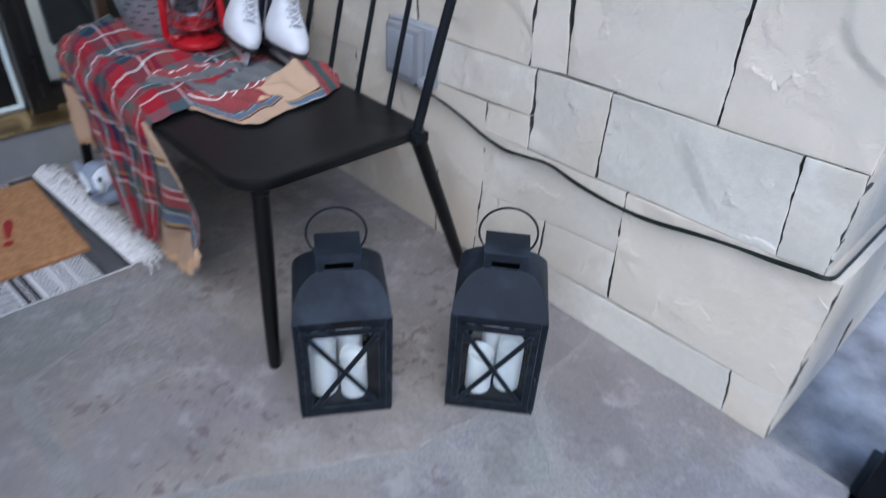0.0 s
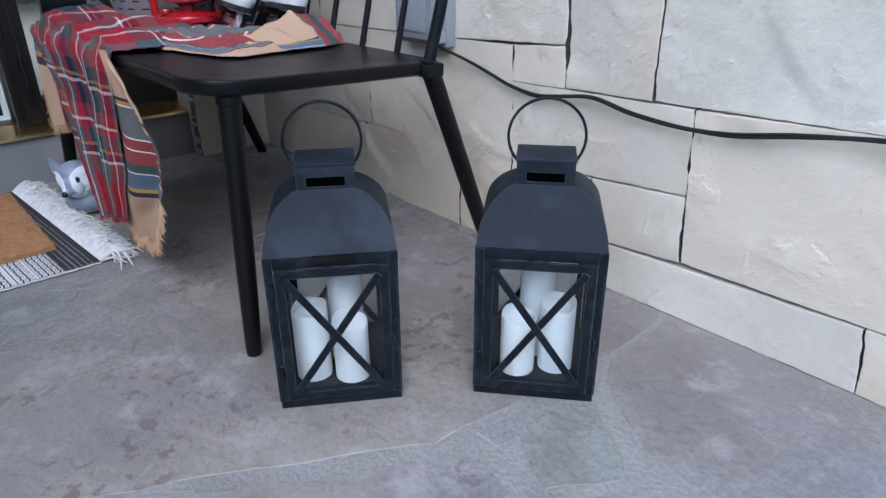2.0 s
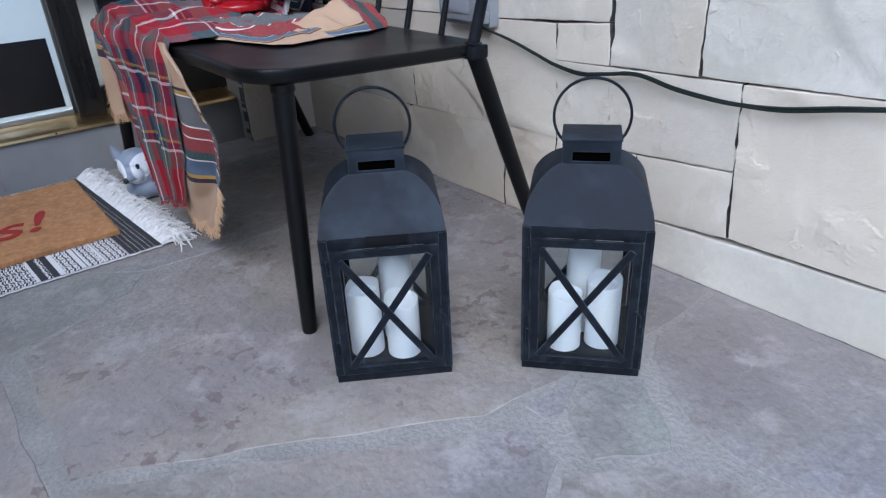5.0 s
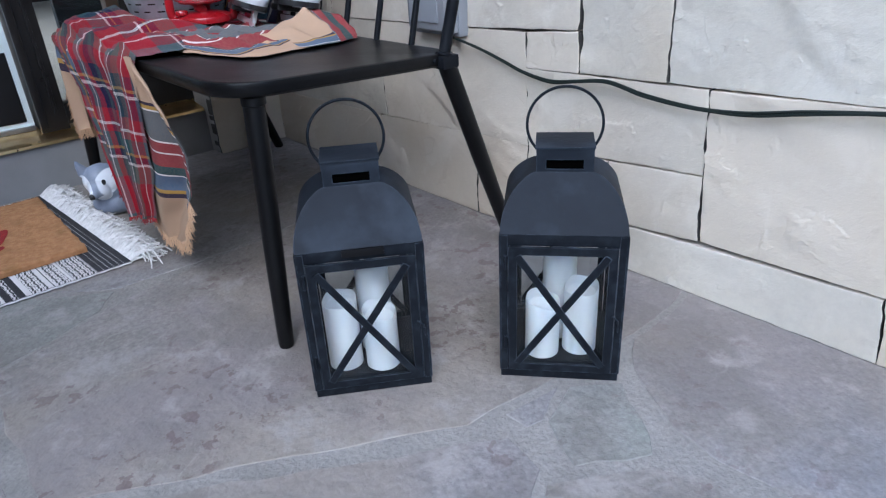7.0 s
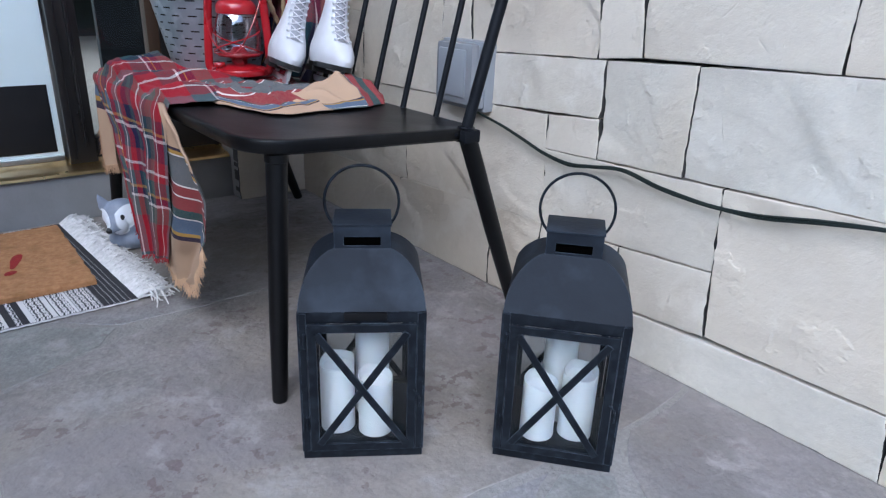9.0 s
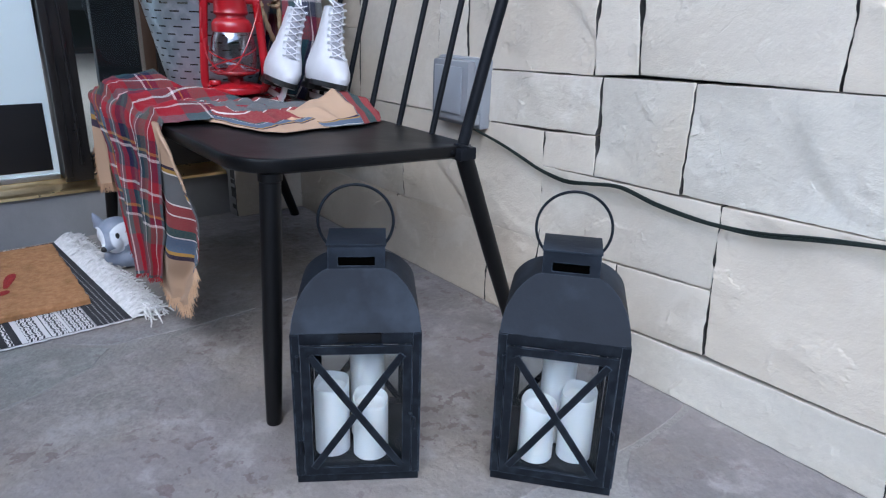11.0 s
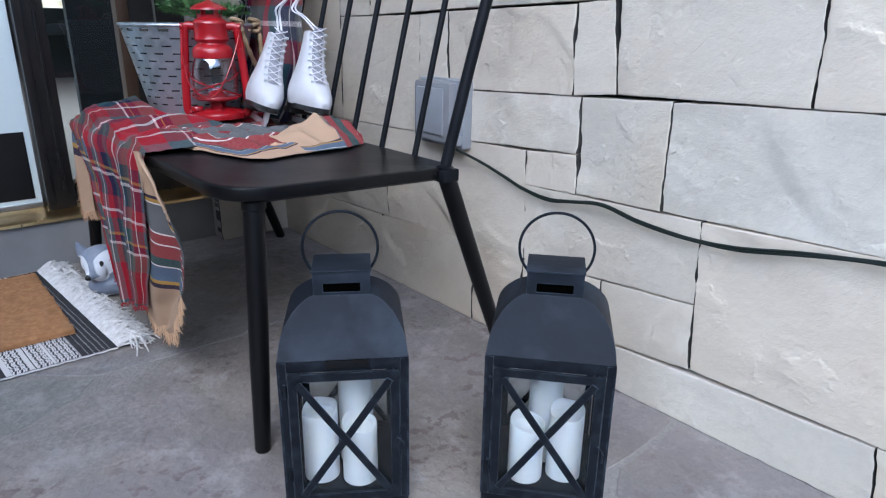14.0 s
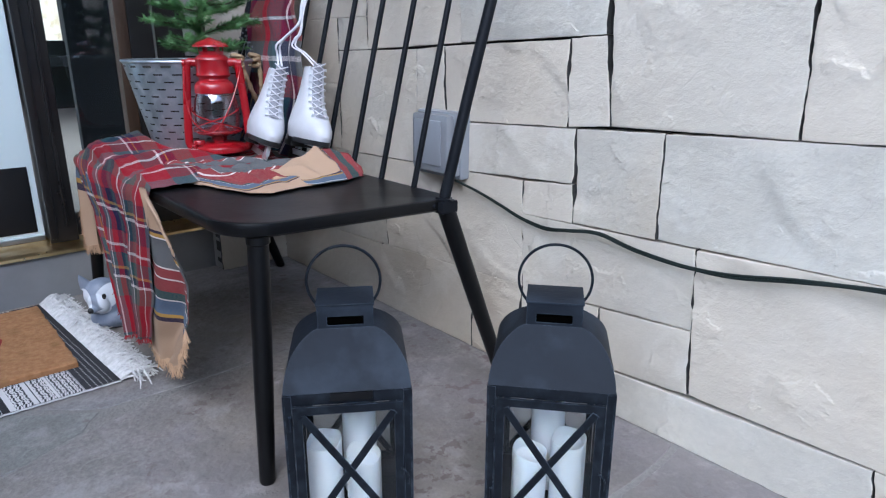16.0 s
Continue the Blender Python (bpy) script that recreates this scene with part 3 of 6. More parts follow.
for _q, _g in (
    (((LOW_END_Y, 0.0), (-0.263, 0.0), (-0.252, 0.108), (LOW_END_Y, 0.112)), (0, 0, 0, 0)),
    (((-0.263, 0.0), (0.24, 0.0), (0.24, 0.089), (-0.252, 0.108)), (0, 0, 0, 0.0006)),
    (((0.24, 0.0), (0.452, 0.0), (0.441, 0.199), (0.24, 0.210)), (0, 0, 0, 0)),
    (((0.452, 0.0), (0.597, 0.0), (0.60, 0.194), (0.441, 0.199)), (0, 0, 0, 0)),
    (((0.597, 0.0), (0.970, 0.0), (0.962, 0.176), (0.60, 0.194)), (0, 0.0006, 0, 0.0015)),
    (((0.970, 0.0), (1.52, 0.0), (1.52, 0.160), (0.962, 0.176)), (0.0006, 0, 0, 0)),
    (((LOW_END_Y, 0.112), (0.042, 0.106), (0.056, 0.371), (LOW_END_Y, 0.389)), (0, 0.0042, 0, 0.0008)),
    (((0.042, 0.105), (0.24, 0.089), (0.24, 0.210), (0.049, 0.225)), (0.0022, 0, 0, 0.0008)),
    (((0.049, 0.226), (0.441, 0.199), (0.452, 0.358), (0.056, 0.371)), (0.0006, 0, 0, 0)),
    (((0.316, 0.364), (0.452, 0.358), (0.452, 0.428), (0.320, 0.440)), (0.0007, 0.0006, 0, 0.0008)),
    (((0.441, 0.199), (0.931, 0.178), (0.945, 0.415), (0.452, 0.428)), (0, 0.001, 0.0009, 0.0004)),
    (((0.931, 0.178), (1.52, 0.160), (1.52, 0.405), (0.945, 0.415)), (0, 0, 0, 0)),
    (((0.320, 0.440), (0.622, 0.424), (0.624, 0.533), (0.322, 0.546)), (0, 0.0008, 0.0007, 0.0004)),
    (((0.133, 0.371), (0.316, 0.364), (0.322, 0.546), (0.135, 0.556)), (0.0008, 0, 0, 0.0005)),
    (((-0.244, 0.384), (0.133, 0.371), (0.135, 0.556), (-0.226, 0.571)), (0.001, 0, 0.0007, 0.0009)),
    (((END_Y, 0.389), (-0.244, 0.384), (-0.226, 0.571), (END_Y, 0.577)), (0, 0.0009, 0, 0)),
    (((0.622, 0.424), (0.80, 0.420), (0.80, 0.527), (0.624, 0.533)), (0, 0, 0, 0)),
    (((0.341, 0.547), (0.694, 0.531), (0.70, 0.694), (0.346, 0.707)), (0.0004, 0, 0, 0.0024)),
    (((0.694, 0.531), (0.80, 0.527), (0.80, 0.687), (0.70, 0.694)), (0, 0, 0, 0.0018)),
    (((0.246, 0.557), (0.341, 0.547), (0.346, 0.709), (0.266, 0.713)), (0.0018, 0.0006, 0, 0.0009)),
    (((-0.079, 0.566), (0.246, 0.557), (0.268, 0.95), (-0.068, 0.95)), (0.0048, 0.0008, 0.0009, 0)),
    (((END_Y, 0.577), (-0.079, 0.566), (-0.068, 0.95), (END_Y, 0.95)), (0, 0.001, 0.0004, 0)),
    (((0.267, 0.714), (0.643, 0.700), (0.66, 0.95), (0.268, 0.95)), (0.0012, 0.0004, 0.0014, 0)),
    (((0.643, 0.700), (1.0, 0.684), (1.0, 0.95), (0.66, 0.95)), (0.0004, 0, 0.0018, 0)),
    (((0.80, 0.420), (1.14, 0.412), (1.14, 0.680), (0.80, 0.687)), (0, 0.001, 0.0024, 0.001)),
    (((1.0, 0.684), (1.14, 0.680), (1.14, 0.764), (1.0, 0.764)), (0, 0, 0, 0.002)),
    (((1.14, 0.592), (1.52, 0.592), (1.52, 0.762), (1.14, 0.764)), (0, 0, 0.0012, 0.0022)),
    (((1.14, 0.412), (1.52, 0.405), (1.52, 0.592), (1.14, 0.592)), (0, 0, 0.001, 0.001)),
    (((1.0, 0.764), (1.52, 0.762), (1.52, 0.95), (1.0, 0.95)), (0, 0, 0, 0)),
):
    block(_q, gape=_g)
for _z, _h in ((0.95, 0.2), (1.15, 0.24), (1.39, 0.18), (1.57, 0.26), (1.83, 0.2), (2.03, 0.24), (2.27, 0.2), (2.47, 0.27), (2.74, 0.24), (2.98, 0.26), (3.24, 0.5)):
    _y = END_Y
    while _y < 1.5:
        _w = random.uniform(0.22, 0.5)
        _e = _y + _w if 1.52 - _y - _w > 0.15 else 1.52
        stone(_y, _e, _z, _z + _h, cells=0.05)
        _y = _e

# the outer end of the wall, turned to the garden
for _z0, _z1, _x1 in ((0.0, 0.107, 1.02), (0.107, 0.386, 1.1), (0.386, 0.578, 0.98), (0.578, 0.95, 1.06)):
    stone(WALL_X + 0.004, _x1, _z0, _z1, face_y=END_Y if _z0 > 0.3 else LOW_END_Y)
    stone(_x1, 1.5, _z0, _z1, face_y=END_Y if _z0 > 0.3 else LOW_END_Y)
stone(WALL_X + 0.004, 1.5, 0.95, 1.6, face_y=END_Y, cells=0.06)
stone(WALL_X + 0.004, 1.5, 1.6, 2.7, face_y=END_Y, cells=0.06)
stone(WALL_X + 0.004, 1.5, 2.7, 3.75, face_y=END_Y, cells=0.06)
wall_garden = part("wall_garden", boxed(0.952, 1.52, END_Y + 0.03, 0.2, -0.05, 3.75), JOINT_DARK, label="end of the limestone wall towards the garden", smooth=False)
tagged(wall_garden, category="wall", kind="structure")

# ---- door wall ----
DOOR_WHITE = mat("pale_mint_white_paint", (0.74, 0.83, 0.82), 0.42, (0.78, 0.86, 0.85), 3.0, 0.0003, 120)
FRAME_BLACK = mat("dark_bronze_frame", (0.010, 0.009, 0.009), 0.3, (0.018, 0.016, 0.015), 12.0, rough_var=0.08)
KICK = mat("black_kick_plate", (0.008, 0.008, 0.009), 0.3, (0.012, 0.012, 0.013), 8.0, rough_var=0.06)
BRASS = mat("brass_threshold", (0.74, 0.53, 0.26), 0.30, (0.55, 0.37, 0.17), 18.0, metal=1.0, rough_var=0.12)
ALU = mat("bright_metal_strip", (0.72, 0.72, 0.70), 0.3, (0.8, 0.8, 0.78), 20, metal=1.0)
WOOD_TRIM = mat("brown_stained_wood", (0.035, 0.019, 0.011), 0.5, (0.055, 0.03, 0.016), 6.0, 0.0006, 60, stretch=(8, 8, 1))
# hall plaster taken down to near-black: the room's dimness is in its colour
ROOM_WALL = mat("shade_darkened_plaster", (0.014, 0.013, 0.012), 0.8, (0.02, 0.018, 0.017), 3.0)
ROOM_FLOOR = mat("pale_oak_floor", (0.42, 0.37, 0.31), 0.35, (0.50, 0.45, 0.39), 5.0, stretch=(8, 1, 1))
RUNNER = mat("black_wool_runner", (0.012, 0.012, 0.013), 0.9, (0.02, 0.02, 0.02), 40)
JAMB_STONE = mat("grey_cast_stone", (0.19, 0.183, 0.172), 0.8, (0.25, 0.24, 0.228), 5.0, 0.0015, 70)

step = part("step", boxed(-1.6, 0.432, 1.585, 1.80, -0.05, 0.132, 0.006), CONCRETE, label="grey concrete door step")
tagged(step, category="step", kind="structure")
for _x in (-0.262, -0.95):
    part("step_joint", boxed(_x, _x + 0.006, 1.5835, 1.60, 0.0, 0.128), GROUT, step, smooth=False)

# short limestone return beside the sidelight
jamb_pier = part("wall_return", boxed(0.445, 0.66, 1.535, 1.80, -0.05, 3.75), JOINT_DARK, label="short limestone return beside the door", smooth=False)
tagged(jamb_pier, category="wall", kind="structure")
for _z0, _z1 in ((0.0, 0.20), (0.20, 0.47), (0.47, 0.66), (0.66, 0.95), (0.95, 1.5), (1.5, 2.1), (2.1, 2.75), (2.75, 3.6)):
    stone(0.425, 0.655, _z0, _z1, face_y=1.52, parent=jamb_pier)
_bm = bmesh.new()
for _z0, _z1 in ((0.0, 0.20), (0.20, 0.47), (0.47, 0.66), (0.66, 0.95), (0.95, 1.5), (1.5, 2.1), (2.1, 2.75), (2.75, 3.6)):
    box(_bm, 0.426, 0.446, 1.53, 1.70, _z0 + 0.002, _z1 - 0.002, 0.003)
part("return_side", _bm, JAMB_STONE, jamb_pier)

# added, never in view: its height and dark brown limit light from the west
SCREEN_BROWN = mat("dark_screen_brown", (0.10, 0.065, 0.04), 0.6, (0.14, 0.09, 0.055), 3.0, stretch=(1, 8, 1))
wall_west = part("wall_west", boxed(-1.6, -1.35, END_Y, 1.75, -0.05, 1.75), SCREEN_BROWN, label="unseen dark screen added on the far side of the entry to block light", smooth=False)
tagged(wall_west, category="wall", kind="structure")
# added out of view: dark green block that holds back low sky light
BLOCK_GREEN = mat("dark_block_green", (0.03, 0.045, 0.02), 0.9, (0.06, 0.08, 0.04), 9, 0.03, 20)
yard_block = part("garden_hedge", boxed(-9.0, 9.0, -5.3, -5.0, -0.05, 3.2), BLOCK_GREEN, label="unseen tall dark block added across the yard to cut low sky light", smooth=False)
tagged(yard_block, category="hedge", kind="structure")
wall_north = part("wall_north", boxed(-3.2, -1.02, 1.62, 1.80, -0.05, 3.75), STONE, label="limestone wall beside the front door", smooth=False)
tagged(wall_north, category="wall", kind="structure")
wall_head = part("wall_above_door", boxed(-1.02, 0.43, 1.64, 1.80, 2.2, 3.75), STONE, label="wall over the front door", smooth=False)
tagged(wall_head, category="wall", kind="structure")

# front door, shut: slab with one moulded panel, kick plate, sweep
door = part("door_1", boxed(-0.93, -0.028, DOOR_Y, DOOR_Y + 0.045, 0.172, 2.18, 0.003), DOOR_WHITE, label="pale mint-white front door with a black kick plate, shut")
tagged(door, category="door", kind="structure")
_bm = bmesh.new()
for _o, _d in ((0.0, 0.010), (0.022, 0.006)):
    _x0, _x1, _z0, _z1 = -0.80 + _o, -0.158 - _o, 0.47 + _o, 1.0 - _o
    for _a in ((_x0, _x1, _z0, _z0 + 0.014), (_x0, _x1, _z1 - 0.014, _z1), (_x0, _x0 + 0.014, _z0 + 0.014, _z1 - 0.014), (_x1 - 0.014, _x1, _z0 + 0.014, _z1 - 0.014)):
        box(_bm, _a[0], _a[1], DOOR_Y - _d, DOOR_Y + 0.002, _a[2], _a[3], 0.003)
part("panel_moulding", _bm, DOOR_WHITE, door)
kick = part("kick_plate", boxed(-0.895, -0.044, DOOR_Y - 0.0025, DOOR_Y + 0.001, 0.186, 0.372, 0.001), KICK, door, "glossy black metal kick plate")
for _x in (-0.055, -0.25, -0.45):
    for _z in (0.196, 0.362):
        part("screw", lathe(bmesh.new(), [(0.0001, -0.0015), (0.002, -0.0012), (0.003, 0.0)], 10, pose(_x, DOOR_Y - 0.0025, _z, 90)), ALU, kick)
part("door_sweep", boxed(-0.93, -0.03, DOOR_Y - 0.008, DOOR_Y + 0.03, 0.160, 0.174, 0.002), ALU, door, "bright metal door sweep")

threshold = tagged(new("threshold", None), "polished brass door threshold on the step", "threshold", kind="structure")
_bm = bmesh.new()
sheet(_bm, 40, 7, lambda u, v: (-1.0 + 1.42 * u, (1.575, 1.577, 1.583, 1.60, 1.625, 1.64, 1.65, 1.70)[round(v * 7)], (0.132, 0.139, 0.142, 0.144, 0.148, 0.151, 0.159, 0.162)[round(v * 7)]))
part("sill_plate", _bm, BRASS, threshold)

# black frame between door and sidelight, sidelight frame
frame_1 = part("door_frame", boxed(-0.022, 0.052, 1.632, 1.72, 0.150, 2.2, 0.004), FRAME_BLACK, label="dark bronze post between door and sidelight")
tagged(frame_1, category="door frame", kind="structure")
part("stop_bead", boxed(-0.022, -0.002, 1.622, 1.634, 0.165, 2.2, 0.003), FRAME_BLACK, frame_1)
part("weather_strip", boxed(0.022, 0.030, 1.624, 1.634, 0.20, 2.2, 0.002), FRAME_BLACK, frame_1)
window_1 = tagged(new("window_1", None), "narrow dark-framed sidelight with a clear pane", "window", kind="structure")
part("window_frame", boxed(0.27, 0.425, 1.65, 1.72, 0.150, 2.2, 0.004), FRAME_BLACK, window_1)
part("bottom_rail", boxed(0.052, 0.27, 1.652, 1.715, 0.150, 0.215, 0.004), FRAME_BLACK, window_1)
part("wood_bead", boxed(0.236, 0.27, 1.655, 1.70, 0.215, 2.2, 0.004), WOOD_TRIM, window_1)
part("metal_edge", boxed(0.335, 0.340, 1.644, 1.652, 0.45, 2.2, 0.001), ALU, window_1)
_p = part("pane", boxed(0.052, 0.236, 1.684, 1.688, 0.215, 2.2), PANE, window_1, smooth=False)
_p.visible_shadow = False

# dim hall behind the sidelight
hall = tagged(new("hall", None), "dim hall behind the sidelight", "room", kind="structure")
part("hall_floor", boxed(-1.6, 3.2, 1.80, 6.2, 0.08, 0.15), ROOM_FLOOR, hall, "pale wooden hall floor", smooth=False)
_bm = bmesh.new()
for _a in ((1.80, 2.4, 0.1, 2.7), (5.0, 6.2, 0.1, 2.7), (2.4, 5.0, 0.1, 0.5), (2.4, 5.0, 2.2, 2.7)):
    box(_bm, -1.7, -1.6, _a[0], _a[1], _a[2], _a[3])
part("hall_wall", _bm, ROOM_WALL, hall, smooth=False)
hall_light = new("hall_window_light", bpy.data.lights.new("hall_window_light", "AREA"))
hall_light.data.shape, hall_light.data.size, hall_light.data.size_y, hall_light.data.energy = "RECTANGLE", 2.6, 1.7, 8
hall_light.data.spread = radians(75)
hall_light.matrix_world = look((-1.62, 3.7, 1.35), (0.6, 3.5, 0.15))
part("hall_runner", boxed(0.42, 1.6, 2.62, 3.12, 0.15, 0.158, 0.003), RUNNER, hall, "dark hall runner")
_bm = bmesh.new()
box(_bm, 0.55, 1.9, 5.6, 6.0, 0.52, 0.60, 0.01)
for _x in (0.58, 1.2, 1.82):
    box(_bm, _x, _x + 0.05, 5.62, 5.67, 0.15, 0.53, 0.005)
part("hall_console", _bm, RUNNER, hall, "low black console against the hall wall")
part("inner_door", boxed(0.228, 0.9, 2.22, 2.26, 0.15, 2.1, 0.006), RUNNER, hall, "black inner door standing open behind the sidelight")
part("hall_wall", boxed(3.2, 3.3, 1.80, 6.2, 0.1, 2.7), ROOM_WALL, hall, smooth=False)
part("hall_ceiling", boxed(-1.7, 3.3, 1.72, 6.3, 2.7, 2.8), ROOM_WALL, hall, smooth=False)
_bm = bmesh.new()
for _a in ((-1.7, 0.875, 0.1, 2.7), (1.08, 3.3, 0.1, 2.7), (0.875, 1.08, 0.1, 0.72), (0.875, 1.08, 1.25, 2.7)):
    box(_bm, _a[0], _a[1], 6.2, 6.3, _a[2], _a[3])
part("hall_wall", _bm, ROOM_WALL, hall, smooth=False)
STRAW = mat("glowing_straw_backdrop", (0.70, 0.58, 0.38), 0.9, (0.95, 0.90, 0.80), 14, 0.02, 30)
# the board emits its own colour, standing in for daylight on it
_b = STRAW.node_tree.nodes["Principled BSDF"]
STRAW.node_tree.links.new(_b.inputs["Base Color"].links[0].from_socket, _b.inputs["Emission Color"])
_b.inputs["Emission Strength"].default_value = 0.34
backdrop = part("backdrop", boxed(0.0, 2.4, 7.2, 7.3, 0.0, 2.2), STRAW, label="straw-coloured backdrop board beyond the hall window, glowing in place of daylight", smooth=False)
tagged(backdrop, category="backdrop", kind="structure")


# ---- bench ----
BENCH_AT = Vector((0.235, 0.94, 0))
bench = thing("spindle_bench", pose(*BENCH_AT), "black lacquered spindle-back bench against the stone wall", "bench")
SEAT_FRONT, SEAT_BACK, SEAT_THICK = 0.007, 0.472, 0.025


def seat_z(x):
    """Height of the seat's top, which falls a little towards its back."""
    return 0.446 - 0.058 * (x - SEAT_FRONT)


def at_bench(*p):
    return Vector(p) - BENCH_AT


def seat_outline(inset):
    """Rounded plan of the seat, wider and more rounded at the front."""
    x0, x1 = SEAT_FRONT + inset, SEAT_BACK - inset
    near = lambda x: 0.421 + 0.060 * (x - SEAT_FRONT) + inset
    out = []
    for front, far, r, a in ((1, 0, 0.078, 180), (0, 0, 0.03, 270), (0, 1, 0.03, 0), (1, 1, 0.19, 90)):
        r = max(0.006, r - inset)
        cx = x0 + r if front else x1 - r
        cy = near(cx) + r
        for k in range(11):
            w = radians(a + 9 * k)
            y = cy + r * math.sin(w) * (1 if not far else -1)
            out.append((cx + r * math.cos(w), y if not far else 1.88 - y))
    return out


_bm = bmesh.new()
_rings = []
for _in, _dz in ((0.016, -SEAT_THICK), (0.006, -SEAT_THICK + 0.002), (0.0015, -SEAT_THICK + 0.006), (0.0, -0.010), (0.0, -0.0045), (0.0012, -0.0012), (0.0042, 0.0), (0.012, -0.0006), (0.035, -0.0028), (0.08, -0.005), (0.14, -0.006)):
    _rings.append([_bm.verts.new(at_bench(x, y, seat_z(x) + _dz)) for x, y in seat_outline(_in)])
for _r, _s in zip(_rings, _rings[1:]):
    for _k in range(len(_r)):
        _bm.faces.new((_r[_k], _r[(_k + 1) % len(_r)], _s[(_k + 1) % len(_r)], _s[_k]))
_bm.faces.new(_rings[-1])
_bm.faces.new(list(reversed(_rings[0])))
bmesh.ops.recalc_face_normals(_bm, faces=_bm.faces)
part("seat", _bm, BLACK_WOOD, bench, "smooth black seat with rounded front corners")

for _far in (0, 1):
    _side = lambda x, y, z: at_bench(x, y if not _far else 1.88 - y, z)
    _bm = bmesh.new()
    tube(_bm, [_side(0.066, 0.457, 0.425), _side(0.059, 0.453, 0.30), _side(0.048, 0.445, 0.15), _side(0.038, 0.437, 0.004), _side(0.038, 0.437, 0.0)], [0.0165, 0.0165, 0.0155, 0.013, 0.012], 22)
    _leg = part("front_leg", _bm, BLACK_WOOD, bench)
    part("leg_collar", lathe(bmesh.new(), [(0.0165, 0.404), (0.0185, 0.406), (0.0185, 0.418), (0.017, 0.4185)], 22, Matrix.Translation(_side(0.0655, 0.4565, 0))), BLACK_WOOD, _leg)
    _bm = bmesh.new()
    tube(_bm, [_side(0.436, 0.450, 0.414), _side(0.4425, 0.449, 0.396), _side(0.515, 0.440, 0.20), _side(0.587, 0.431, 0.008), _side(0.590, 0.431, 0.0)], [0.0165, 0.017, 0.0165, 0.014, 0.013], 22)
    _leg = part("back_leg", _bm, BLACK_WOOD, bench)
    _c = _side(0.438, 0.449, 0)
    part("seat_bracket", boxed(-0.020, 0.018, -0.017, 0.017, 0.396, 0.4195, 0.004, m=Matrix.Translation(_c)), BLACK_METAL, _leg)
    part("bolt", lathe(bmesh.new(), [(0.0001, 0.003), (0.003, 0.0026), (0.004, 0.0)], 12, Matrix.Translation(_side(0.408, 0.4445 if not _far else 0.4465, 0.412)) @ pose(0, 0, 0, -90 if _far else 90)), BLACK_METAL, _leg)
    _post = part("back_post", tube(bmesh.new(), [_side(0.434, 0.449, 0.416), _side(0.488, 0.446, 0.60), _side(0.548, 0.440, 0.80), _side(0.578, 0.437, 0.905)], [0.0108, 0.0106, 0.0104, 0.0100], 16), BLACK_METAL, bench)
    part("post_collar", lathe(bmesh.new(), [(0.0165, -0.001), (0.0165, 0.0025), (0.0125, 0.004), (0.0105, 0.0042)], 18, Matrix.Translation(_side(0.435, 0.449, 0.4195)) @ pose(0, 0, 0, 0, 16)), BLACK_METAL, _post)
for _k in range(8):
    _y = 0.578 + 0.1135 * _k
    part("spindle", tube(bmesh.new(), [at_bench(0.464, _y, seat_z(0.464) - 0.006), at_bench(0.5185, _y + 0.008, 0.60), at_bench(0.5785, _y + 0.017, 0.80), at_bench(0.610, _y + 0.020, 0.905)], 0.0062, 12), BLACK_METAL, bench)
part("top_rail", tube(bmesh.new(), [at_bench(0.578, 0.437, 0.902), at_bench(0.602, 0.56, 0.906), at_bench(0.611, 0.75, 0.908), at_bench(0.612, 0.94, 0.908), at_bench(0.611, 1.13, 0.908), at_bench(0.602, 1.32, 0.906), at_bench(0.578, 1.443, 0.902)], 0.013, 14), BLACK_METAL, bench)

# the things on the seat were first laid out nearer to the walker: moves them back in proportion
SET_BACK = Matrix.Translation((-0.35, -0.46, 0.665)) @ Matrix.Scale(1.08, 4) @ Matrix.Translation((0.35, 0.46, -0.665))


# ---- candle lanterns ----
LW, LH, CH_Z = 0.0875, 0.245, 0.349   # half width, eave height, top of the chimney


